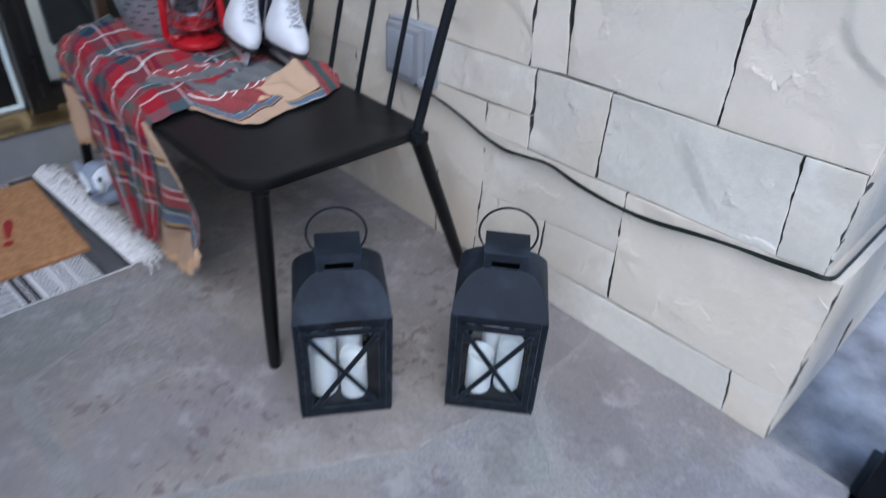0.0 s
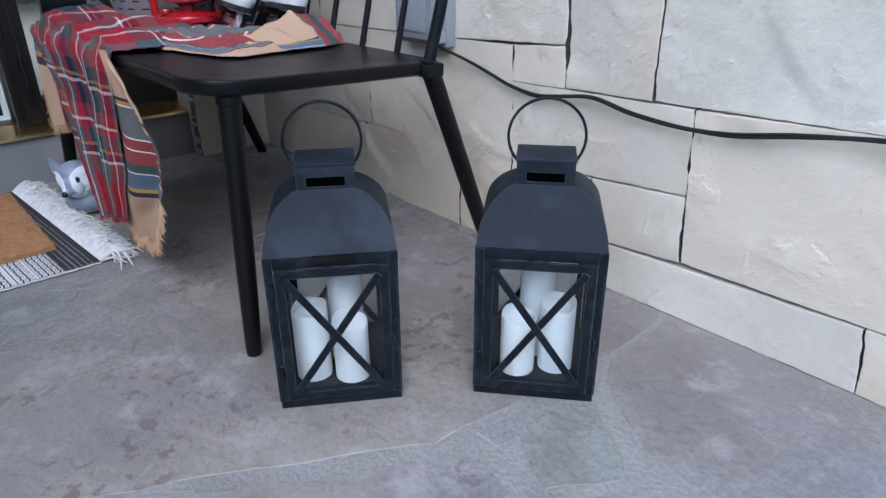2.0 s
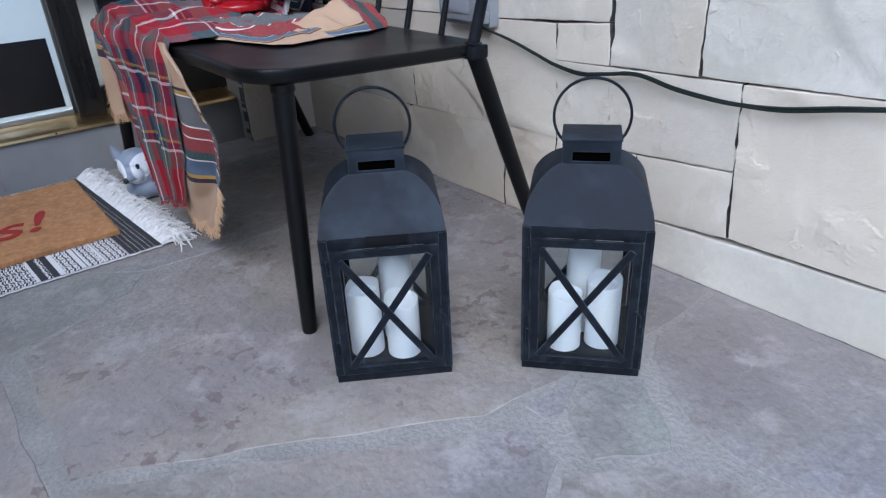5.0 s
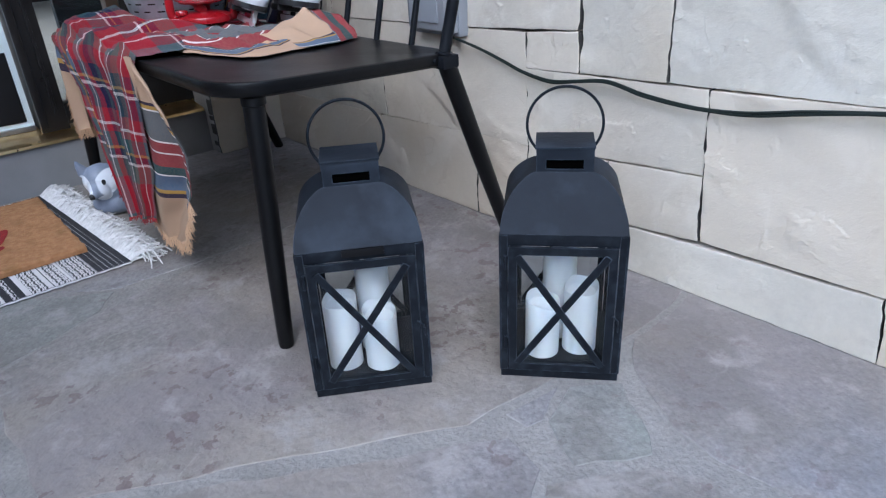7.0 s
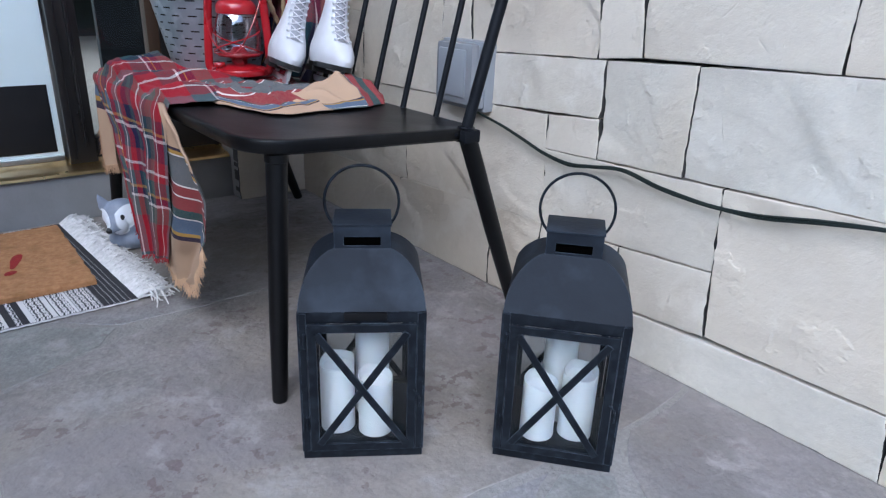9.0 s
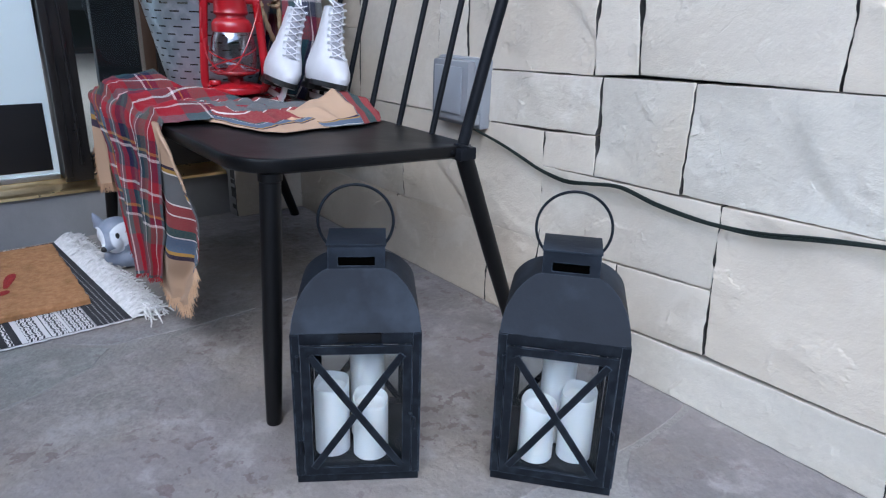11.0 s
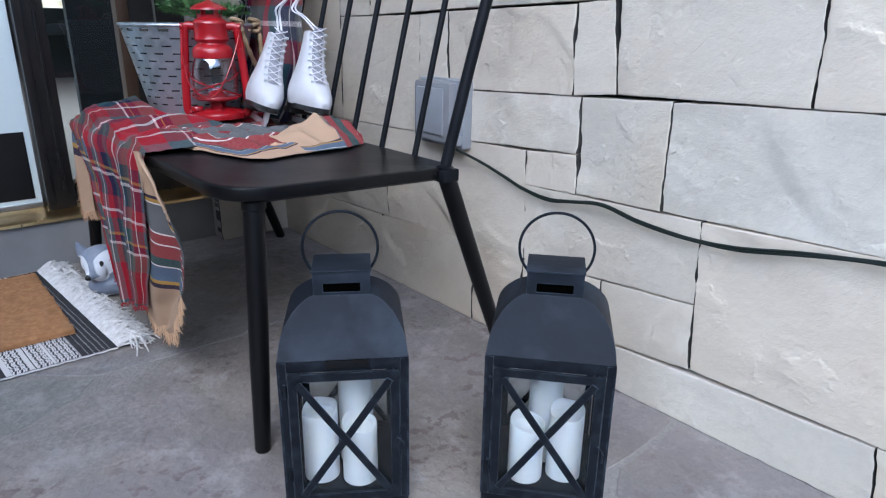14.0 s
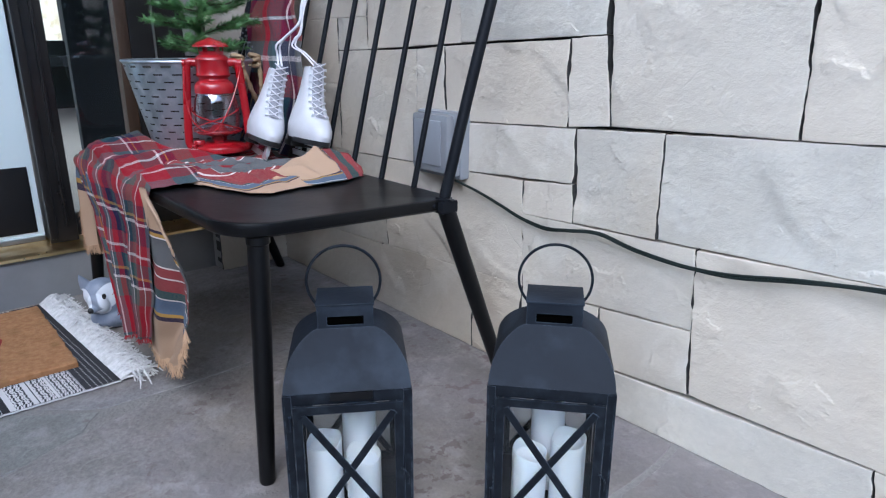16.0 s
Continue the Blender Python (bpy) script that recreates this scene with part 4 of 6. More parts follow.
def lantern(m, label):
    """Sheet-metal lantern: tray, corner posts, hinged door and three fixed sides with crossed bars and panes, vaulted roof, chimney, ring."""
    L = thing("candle_lantern", m, label, "lantern", "pair of candle lanterns")
    w = LW
    part("base_tray", boxed(-w, w, -w, w, 0.0, 0.016, 0.0015), WORN_METAL, L)
    for sx in (-1, 1):
        for sy in (-1, 1):
            bm = bmesh.new()
            box(bm, sx * w - (0.011 if sx > 0 else 0), sx * w + (0.011 if sx < 0 else 0), sy * w - 0.0012, sy * w + 0.0012, 0.014, LH - 0.004)
            box(bm, sx * w - 0.0012, sx * w + 0.0012, sy * w - (0.011 if sy > 0 else 0.0013), sy * w + (0.011 if sy < 0 else 0.0013), 0.014, LH - 0.004)
            part("corner_post", bm, WORN_METAL, L)
    part("eave_band", boxed(-w + 0.0002, w - 0.0002, -w + 0.0002, w - 0.0002, LH - 0.020, LH - 0.002, 0.001), WORN_METAL, L)
    # four glazed sides with crossed bars; the front one is the door
    for k in range(4):
        door_side = k == 0
        turn = pose(0, 0, 0, 0, 0, 90 * k)
        y, z0, z1, h = -w - (0.003 if door_side else -0.003), 0.0165, LH - 0.0198, w - 0.0122
        fw = 0.0122
        bm = bmesh.new()
        outer = [bm.verts.new((x, yy, z)) for yy in (y - 0.002, y + 0.002) for x, z in ((-h, z0), (h, z0), (h, z1), (-h, z1))]
        inner = [bm.verts.new((x, yy, z)) for yy in (y - 0.002, y + 0.002) for x, z in ((-h + fw, z0 + fw), (h - fw, z0 + fw), (h - fw, z1 - fw), (-h + fw, z1 - fw))]
        for i in range(4):
            j = (i + 1) % 4
            for q in ((outer[i], outer[j], inner[j], inner[i]), (outer[4 + j], outer[4 + i], inner[4 + i], inner[4 + j]), (outer[i], outer[4 + i], outer[4 + j], outer[j]), (inner[j], inner[4 + j], inner[4 + i], inner[i])):
                bm.faces.new(q)
        bmesh.ops.recalc_face_normals(bm, faces=bm.faces)
        bmesh.ops.transform(bm, matrix=turn, verts=bm.verts)
        side = part("door" if door_side else "side_frame", bm, WORN_METAL, L, "hinged glazed door with crossed bars" if door_side else "", smooth=False)
        x1, zz0, zz1 = h - fw * 1.05, z0 + fw * 1.05, z1 - fw * 1.05
        ln, ang = math.hypot(2 * x1, zz1 - zz0), math.degrees(math.atan2(zz1 - zz0, 2 * x1))
        for s, dy in ((1, -0.0022), (-1, -0.0040)):
            part("cross_bar", boxed(-ln / 2, ln / 2, -0.0009, 0.0009, -0.0052, 0.0052, m=turn @ pose(0, y + dy, (zz0 + zz1) / 2, 0, -s * ang, 0)), WORN_METAL, side)
        pane = part("pane", boxed(-h + 0.004, h - 0.004, y + 0.003, y + 0.0045, z0 + 0.004, z1 - 0.004, m=turn), PANE, side, smooth=False)
        pane.visible_shadow = False
        if door_side:
            for z in (0.055, 0.19):
                part("hinge", tube(bmesh.new(), [(-h - 0.004, y - 0.002, z), (-h - 0.004, y - 0.002, z + 0.022)], 0.0022, 10), WORN_METAL, side)
            bm = tube(bmesh.new(), [(h - 0.003, y - 0.002, 0.118), (h - 0.001, y - 0.008, 0.120), (h + 0.004, y - 0.009, 0.115), (h + 0.006, y - 0.004, 0.106), (h + 0.006, y - 0.002, 0.092)], 0.0014, 8)
            part("latch_hook", bm, WORN_METAL, side)
    # roof: flat sloping front and back, vaulted sides
    bm = bmesh.new()
    rows = []
    n = 12
    for i in range(n + 1):
        rise = math.sin(math.pi / 2 * i / n)
        hw = 0.040 + (w - 0.040) * max(0.0, 1 - rise ** 2.1) ** 0.72
        z = LH - 0.002 + 0.072 * rise
        hd = w - (w - 0.034) * (z - LH + 0.002) / 0.072
        rows.append([bm.verts.new(c) for c in ((-hw, -hd, z), (hw, -hd, z), (hw, hd, z), (-hw, hd, z))])
    for r, s in zip(rows, rows[1:]):
        for k in range(4):
            bm.faces.new((r[k], r[(k + 1) % 4], s[(k + 1) % 4], s[k]))
    bm.faces.new(rows[-1])
    part("roof", bm, LANTERN_ROOF, L, "vaulted blue-black roof dulled by weather")
    # chimney with a slot front and back
    bm = bmesh.new()
    c, d, z0, z1 = 0.0395, 0.034, LH + 0.060, CH_Z
    edge = {(sx, sy, z): bm.verts.new((sx * c, sy * d, z)) for sx in (-1, 1) for sy in (-1, 1) for z in (z0, z1)}
    for sy in (-1, 1):
        outer = [edge[k] for k in ((-1, sy, z0), (1, sy, z0), (1, sy, z1), (-1, sy, z1))]
        slot = [bm.verts.new((x, sy * d, z)) for x, z in ((-0.0255, z0 + 0.014), (0.0255, z0 + 0.014), (0.0255, z0 + 0.027), (-0.0255, z0 + 0.027))]
        for i in range(4):
            bm.faces.new((outer[i], outer[(i + 1) % 4], slot[(i + 1) % 4], slot[i]))
    for sx in (-1, 1):
        bm.faces.new([edge[k] for k in ((sx, -1, z0), (sx, 1, z0), (sx, 1, z1), (sx, -1, z1))])
    bmesh.ops.recalc_face_normals(bm, faces=bm.faces)
    bmesh.ops.solidify(bm, geom=bm.faces[:], thickness=0.0012)
    chimney = part("chimney", bm, LANTERN_ROOF, L, smooth=False)
    part("chimney_cap", boxed(-c - 0.0015, c + 0.0015, -d - 0.0015, d + 0.0015, z1 - 0.001, z1 + 0.0015, 0.0006), LANTERN_ROOF, chimney)
    # black block standing in for the shaded hollow seen through the slots
    part("chimney_lining", boxed(-c + 0.003, c - 0.003, -d + 0.004, d - 0.004, z0, z1 - 0.003), BLACK_HOLE, chimney, smooth=False)
    ring = [Vector((-c - 0.002, 0, z1 - 0.012))] + arc_pts((-0.001, 0, z1 + 0.024), 0.0525, 222, -42, 40) + [Vector((c + 0.002, 0, z1 - 0.012))]
    part("ring_handle", tube(bmesh.new(), ring, 0.0021, 10), WORN_METAL, L, "thin wire carrying ring")
    return L


LAN_L = pose(0.122, 0.305, 0, 0, 0, -33.2)
LAN_R = pose(0.358, 0.111, 0, 0, 0, -50.0)
_left = lantern(LAN_L, "weathered black metal lantern with a crooked eave band, on the flagstones")
lantern(LAN_R, "black metal candle lantern on the flagstones beside the wall")


part("eave_patch", boxed(-0.024, 0.034, -LW - 0.0032, -LW + 0.001, LH - 0.0135, LH - 0.0025, 0.0006), BLACK_WOOD, _left, "dark strip where the eave band gapes")


def candle(m, height, label, r=0.0262):
    """Flameless pillar candle: dipped, wavy rim, hollow top."""
    C = thing("pillar_candle", m, label, "candle", "candles in the lanterns")
    bm = bmesh.new()
    n, rings = 36, []
    for rr, z, wob in ((0.9, 0.0, 0), (1.0, 0.003, 0), (1.0, 0.4, 0), (1.0, 0.85, 0), (1.0, 0.99, 1), (0.96, 1.01, 1), (0.89, 0.99, 1), (0.83, 0.90, 0.4), (0.45, 0.84, 0), (0.05, 0.835, 0)):
        ring = []
        for k in range(n):
            a = 2 * math.pi * k / n
            hz = height * z if z < 0.5 else height - (1 - z) * 0.10
            hz += wob * (0.005 * math.sin(a + height * 60) + 0.002 * math.sin(3 * a + 1))
            ring.append(bm.verts.new((r * rr * math.cos(a), r * rr * math.sin(a), hz)))
        rings.append(ring)
    for p, q in zip(rings, rings[1:]):
        for k in range(n):
            bm.faces.new((p[k], p[(k + 1) % n], q[(k + 1) % n], q[k]))
    bm.faces.new(list(reversed(rings[0])))
    bm.faces.new(rings[-1])
    part("wax", bm, WAX, C)
    return C


for _m, _set in ((LAN_L, ((-0.040, -0.026, 0.114, "medium"), (0.013, 0.014, 0.147, "tall"), (0.018, -0.038, 0.094, "short"))), (LAN_R, ((-0.026, -0.036, 0.092, "short"), (0.000, 0.022, 0.145, "tall"), (0.032, -0.022, 0.110, "medium")))):
    for _x, _y, _h, _t in _set:
        candle(_m @ pose(_x, _y, 0.0165), _h, _t + " ivory-white pillar candle with a hollow top inside a lantern")


# ---- things on the floor ----
RUG_EDGE = lambda y: -0.047 - 0.072 * (y - 0.965)


def rug_material():
    """Woven black and white bands across the rug: solid, dotted, zigzag and checked."""
    m = mat("woven_black_white_cotton", (0.02, 0.02, 0.022), 0.95, bump=0.002, bump_scale=320)
    nt = m.node_tree
    b = nt.nodes["Principled BSDF"]
    tc = nt.nodes.new("ShaderNodeTexCoord")
    sep = nt.nodes.new("ShaderNodeSeparateXYZ")
    nt.links.new(tc.outputs["UV"], sep.inputs[0])

    def ramp(stops, src):
        r = nt.nodes.new("ShaderNodeValToRGB")
        r.color_ramp.interpolation = "CONSTANT"
        els = r.color_ramp.elements
        while len(els) < len(stops):
            els.new(0.5)
        for e, (p, v) in zip(els, stops):
            e.position, e.color = p, (v, v, v, 1)
        nt.links.new(src, r.inputs[0])
        return r.outputs[0]

    base = ramp([(0.0, 0.0), (0.26, 0.5), (0.44, 1.0), (0.46, 0.5), (0.56, 1.0), (0.575, 0.0), (0.585, 1.0), (0.62, 0.5), (0.74, 1.0), (0.78, 0.0), (0.92, 1.0), (0.94, 0.5)], sep.outputs[0])
    pick = ramp([(0.0, 0.0), (0.27, 1.0), (0.43, 0.0), (0.46, 1.0), (0.56, 0.0), (0.62, 1.0), (0.74, 0.0), (0.83, 1.0), (0.87, 0.0), (0.94, 1.0)], sep.outputs[0])
    ck = nt.nodes.new("ShaderNodeTexChecker")
    ck.inputs["Scale"].default_value = 70.0
    zig = nt.nodes.new("ShaderNodeMath")
    zig.operation = "PINGPONG"
    zig.inputs[1].default_value = 0.022
    nt.links.new(sep.outputs[1], zig.inputs[0])
    add = nt.nodes.new("ShaderNodeMath")
    add.operation = "ADD"
    nt.links.new(sep.outputs[0], add.inputs[0])
    nt.links.new(zig.outputs[0], add.inputs[1])
    comb = nt.nodes.new("ShaderNodeCombineXYZ")
    nt.links.new(add.outputs[0], comb.inputs[0])
    nt.links.new(sep.outputs[1], comb.inputs[1])
    nt.links.new(comb.outputs[0], ck.inputs["Vector"])
    ck.inputs[1].default_value, ck.inputs[2].default_value = (0, 0, 0, 1), (1, 1, 1, 1)
    ck2 = nt.nodes.new("ShaderNodeTexChecker")
    ck2.inputs["Scale"].default_value = 23.0
    ck2.inputs[1].default_value, ck2.inputs[2].default_value = (0, 0, 0, 1), (1, 1, 1, 1)
    nt.links.new(tc.outputs["UV"], ck2.inputs["Vector"])
    xor = nt.nodes.new("ShaderNodeMixRGB")
    xor.blend_type = "DIFFERENCE"
    xor.inputs[0].default_value = 1.0
    nt.links.new(ck.outputs[0], xor.inputs[1])
    nt.links.new(ck2.outputs[0], xor.inputs[2])
    mx = nt.nodes.new("ShaderNodeMixRGB")
    nt.links.new(pick, mx.inputs[0])
    nt.links.new(base, mx.inputs[1])
    nt.links.new(xor.outputs[0], mx.inputs[2])
    lines = ramp([(0.0, 0.0), (0.048, 0.5), (0.058, 0.0), (0.085, 0.55), (0.096, 0.0), (0.128, 0.5), (0.138, 0.0), (0.165, 0.6), (0.177, 0.0), (0.208, 0.5), (0.218, 0.0)], sep.outputs[0])
    beat = nt.nodes.new("ShaderNodeMath")
    beat.operation = "PINGPONG"
    beat.inputs[1].default_value = 0.0045
    nt.links.new(sep.outputs[1], beat.inputs[0])
    gap = nt.nodes.new("ShaderNodeMath")
    gap.operation = "GREATER_THAN"
    gap.inputs[1].default_value = 0.0024
    nt.links.new(beat.outputs[0], gap.inputs[0])
    dash = nt.nodes.new("ShaderNodeMath")
    dash.operation = "MULTIPLY"
    nt.links.new(lines, dash.inputs[0])
    nt.links.new(gap.outputs[0], dash.inputs[1])
    both = nt.nodes.new("ShaderNodeMath")
    both.operation = "MAXIMUM"
    nt.links.new(mx.outputs[0], both.inputs[0])
    nt.links.new(dash.outputs[0], both.inputs[1])
    col = nt.nodes.new("ShaderNodeMixRGB")
    col.inputs[1].default_value, col.inputs[2].default_value = (0.022, 0.022, 0.026, 1), (0.62, 0.60, 0.59, 1)
    nt.links.new(both.outputs[0], col.inputs[0])
    nt.links.new(col.outputs[0], b.inputs["Base Color"])
    return m


RUG = rug_material()
FRINGE = mat("white_cotton_yarn", (0.50, 0.485, 0.475), 0.95, (0.68, 0.66, 0.65), 90)
rug = thing("rug", pose(0, 0, 0), "black and white woven rug with white fringe, under the doormat", "rug")
_bm = bmesh.new()
sheet(_bm, 90, 50, lambda u, v: (RUG_EDGE(0.955 + 0.6 * v) - 0.85 * u, 0.955 + 0.6 * v + 0.003 * wave((u * 9, v, 0), 3), 0.007 + 0.0015 * wave((u * 30, v * 20, 1), 1)), lambda u, v: (0.85 * u / 0.26, 0.6 * v))
bmesh.ops.recalc_face_normals(_bm, faces=_bm.faces)
part("rug_body", _bm, RUG, rug)
_bm = bmesh.new()
tube(_bm, [(RUG_EDGE(0.955) - 0.85 * k / 60, 0.953 + 0.0025 * (k % 2), 0.004) for k in range(61)], 0.0018, 6)
part("hem", _bm, FRINGE, rug, "white overcast hem")
_rng = random.Random(7)
_bm = bmesh.new()
for _k in range(660):
    _y = 0.953 + 0.605 * (_k // 6 + 0.5) / 110 + _rng.gauss(0, 0.0016)
    _x = RUG_EDGE(_y) + 0.001
    if _k % 6 == 0:
        _lean = _rng.gauss(-0.05, 0.35)
    _len = _rng.uniform(0.050, 0.086)
    _a, _h, _ph = _lean + _rng.gauss(0, 0.40), _rng.uniform(0.003, 0.018), _rng.uniform(0, 6.28)
    _pts = []
    for _i in range(8):
        _t = _i / 7
        _curl = 0.013 * _t * math.sin(_t * 9 + _ph)
        _pts.append((_x + _len * _t * math.cos(_a * _t) + 0.4 * _curl, _y + _len * _t * math.sin(_a * _t) + _curl, max(0.003, 0.006 + _h * math.sin(math.pi * min(1, _t * 1.05)) + 0.004 * math.sin(_t * 9 + _ph) * _t)))
    tube(_bm, _pts, [0.0020, 0.0025, 0.0025, 0.0025, 0.0024, 0.0022, 0.0019, 0.0012], 5)
tagged(part("fringe", _bm, FRINGE, rug, "shaggy white cotton fringe"), kind="stuff")

COIR = mat("golden_brown_coir", (0.34, 0.155, 0.06), 0.95, (0.46, 0.235, 0.105), 90, 0.004, 420, spots=(0.24, 0.12, 0.04), spot_scale=30, spot_amount=0.5)
RED_PRINT = mat("red_flocked_print", (0.22, 0.010, 0.010), 0.95, (0.30, 0.018, 0.015), 120, 0.002, 400)
doormat = thing("doormat", pose(-0.475, 1.29, 0.0085), "golden-brown coir doormat with red script, lying on the rug", "doormat")
_bm = bmesh.new()
_hx, _hy = 0.375, 0.216


def _mat_at(u, v):
    x, y = -_hx + 2 * _hx * u, -_hy + 2 * _hy * v
    e = 0.0035 * wave((x, y, 3), 60)
    z = 0.014 + 0.0012 * wave((x, y, 0), 260)
    if u in (0, 1) or v in (0, 1):
        x, y, z = x + e * (u in (0, 1)), y + e * (v in (0, 1)), 0.011
    return (x, y, z)


sheet(_bm, 170, 100, _mat_at)
_got = bmesh.ops.extrude_edge_only(_bm, edges=[e for e in _bm.edges if e.is_boundary])
for _v in _got["geom"]:
    if isinstance(_v, bmesh.types.BMVert):
        _v.co.z = 0.0
bmesh.ops.recalc_face_normals(_bm, faces=_bm.faces)
part("coir_top", _bm, COIR, doormat)


def script(text, x, y, size, turn):
    cu = bpy.data.curves.new("script", "FONT")
    cu.body, cu.size, cu.shear, cu.extrude, cu.offset = text, size, 0.35, 0.0003, 0.0022
    ob = new("red_script", cu)
    ob.data.materials.append(RED_PRINT)
    ob.parent = doormat
    ob.matrix_local = pose(x, y, 0.0152, 0, 0, turn)
    return tagged(ob, "red slanted printed letters")


script("ys!", 0.062, -0.105, 0.170, 4)
script("y", 0.105, 0.085, 0.14, 4)

# ceramic fox
_bm = bmesh.new()


def blob(bm, c, r, m_index=0, rot=(0, 0, 0), sub=3):
    got = bmesh.ops.create_icosphere(bm, subdivisions=sub, radius=1.0)
    bmesh.ops.transform(bm, matrix=pose(*c, *rot) @ Matrix.Diagonal((*r, 1)), verts=got["verts"])
    for f in {f for v in got["verts"] for f in v.link_faces}:
        f.material_index = m_index
    return got["verts"]


def ear(bm, base, tip, r):
    b, t = Vector(base), Vector(tip)
    ring = [bm.verts.new(b + Vector((r * math.cos(a), 0.55 * r * math.sin(a), 0))) for a in (2 * math.pi * k / 12 for k in range(12))]
    mid = [bm.verts.new(b.lerp(t, 0.6) + Vector((0.5 * r * math.cos(a), 0.3 * r * math.sin(a), 0))) for a in (2 * math.pi * k / 12 for k in range(12))]
    top = bm.verts.new(t)
    bm.faces.new(list(reversed(ring)))
    for k in range(12):
        bm.faces.new((ring[k], ring[(k + 1) % 12], mid[(k + 1) % 12], mid[k]))
        bm.faces.new((mid[k], mid[(k + 1) % 12], top))


blob(_bm, (0.030, 0.004, 0.028), (0.062, 0.046, 0.030))
blob(_bm, (0.014, 0.0, 0.052), (0.040, 0.036, 0.036))
blob(_bm, (0.006, -0.004, 0.086), (0.047, 0.034, 0.036))
blob(_bm, (0.024, -0.012, 0.080), (0.026, 0.026, 0.028), 0, (0, 18, 0))
blob(_bm, (-0.010, -0.030, 0.070), (0.028, 0.026, 0.022), 0, (0, 30, 25))
blob(_bm, (-0.027, -0.047, 0.064), (0.012, 0.012, 0.010))
blob(_bm, (-0.0345, -0.054, 0.063), (0.0072, 0.0068, 0.0065), 0, sub=2)
ear(_bm, (-0.024, 0.0, 0.100), (-0.045, -0.002, 0.140), 0.021)
ear(_bm, (0.036, -0.002, 0.098), (0.052, -0.002, 0.136), 0.021)


def fox_glaze():
    """Grey glaze with a white cheek either side of a grey bridge, a black nose and eyes."""
    m = mat("glazed_ceramic", (0.17, 0.20, 0.27), 0.4, (0.24, 0.27, 0.34), 34, 0.0006, 70)
    nt = m.node_tree
    b = nt.nodes["Principled BSDF"]
    co = nt.nodes.new("ShaderNodeTexCoord")
    out = b.inputs["Base Color"].links[0].from_socket
    for at, size, tilt, color in (((0.014, -0.030, 0.084), (0.037, 0.042, 0.026), -26, (0.68, 0.71, 0.77)), ((-0.036, -0.026, 0.082), (0.0105, 0.034, 0.028), -10, (0.68, 0.71, 0.77)), ((-0.004, -0.050, 0.052), (0.026, 0.03, 0.010), -12, (0.68, 0.71, 0.77)), ((0.004, -0.040, 0.087), (0.0055, 0.02, 0.0056), 0, (0.004, 0.004, 0.005)), ((-0.0355, -0.055, 0.063), (0.0088, 0.010, 0.0078), 0, (0.004, 0.004, 0.005))):
        mp = nt.nodes.new("ShaderNodeMapping")
        mp.vector_type = "TEXTURE"
        mp.inputs["Location"].default_value, mp.inputs["Scale"].default_value = at, size
        mp.inputs["Rotation"].default_value = (0, radians(tilt), 0)
        nt.links.new(co.outputs["Object"], mp.inputs[0])
        ln = nt.nodes.new("ShaderNodeVectorMath")
        ln.operation = "LENGTH"
        nt.links.new(mp.outputs[0], ln.inputs[0])
        r = nt.nodes.new("ShaderNodeMapRange")
        r.inputs[1].default_value, r.inputs[2].default_value, r.inputs[3].default_value, r.inputs[4].default_value = 0.95, 1.03, 1.0, 0.0
        nt.links.new(ln.outputs["Value"], r.inputs[0])
        mx = nt.nodes.new("ShaderNodeMixRGB")
        mx.inputs[2].default_value = (*color, 1)
        nt.links.new(r.outputs[0], mx.inputs[0])
        nt.links.new(out, mx.inputs[1])
        out = mx.outputs[0]
    nt.links.new(out, b.inputs["Base Color"])
    return m


fox = part("fox_figurine", _bm, fox_glaze())
_rm = fox.modifiers.new("one_body", "REMESH")
_rm.mode, _rm.voxel_size, _rm.use_smooth_shade = "VOXEL", 0.0016, True
_sm = fox.modifiers.new("softened", "SMOOTH")
_sm.factor, _sm.iterations = 0.5, 16
fox.matrix_world = pose(0.010, 1.285, 0.0, 0, 0, -6) @ Matrix.Diagonal((0.95, 0.95, 1.12, 1))
tagged(fox, "small grey and white ceramic fox beside the rug's fringe", "figurine")

# black post at the porch edge
porch_post = thing("porch_post", pose(0.715, -0.60, -0.03), "square black metal porch post", "post")
part("shaft", boxed(-0.07, 0.07, -0.07, 0.07, 0.0, 3.63, 0.004), BLACK_METAL, porch_post)
part("base_plate", boxed(-0.085, 0.085, -0.085, 0.085, 0.0, 0.03, 0.004), BLACK_METAL, porch_post)

# ---- outlet box and cord ----
OUTLET = mat("grey_plastic", (0.235, 0.245, 0.265), 0.4, (0.27, 0.28, 0.30), 8)
OUTLET_CLEAR = mat("smoky_grey_cover", (0.21, 0.215, 0.23), 0.25, (0.24, 0.245, 0.26), 6)
CORD = mat("dark_green_rubber", (0.005, 0.0085, 0.007), 0.45, (0.008, 0.0125, 0.010), 40, spec=0.3)
outlet = thing("outdoor_outlet", pose(0.630, 0.690, 0.480), "grey weatherproof outlet box with a hinged cover", "outlet")
part("back_box", boxed(-0.004, 0.03, -0.076, 0.076, -0.074, 0.074, 0.006), OUTLET, outlet)
cover = part("cover", boxed(-0.03, -0.004, -0.058, 0.066, -0.062, 0.070, 0.012), OUTLET_CLEAR, outlet, "smoky hinged in-use cover")
part("cover_panel", boxed(-0.034, -0.028, -0.040, 0.052, -0.044, 0.056, 0.003), OUTLET, cover)
part("latch", boxed(-0.028, -0.004, -0.074, -0.056, -0.064, -0.040, 0.003), OUTLET, outlet)
cord = tagged(new("extension_cord"), "dark green outdoor extension cord run along the stone wall", "cord")
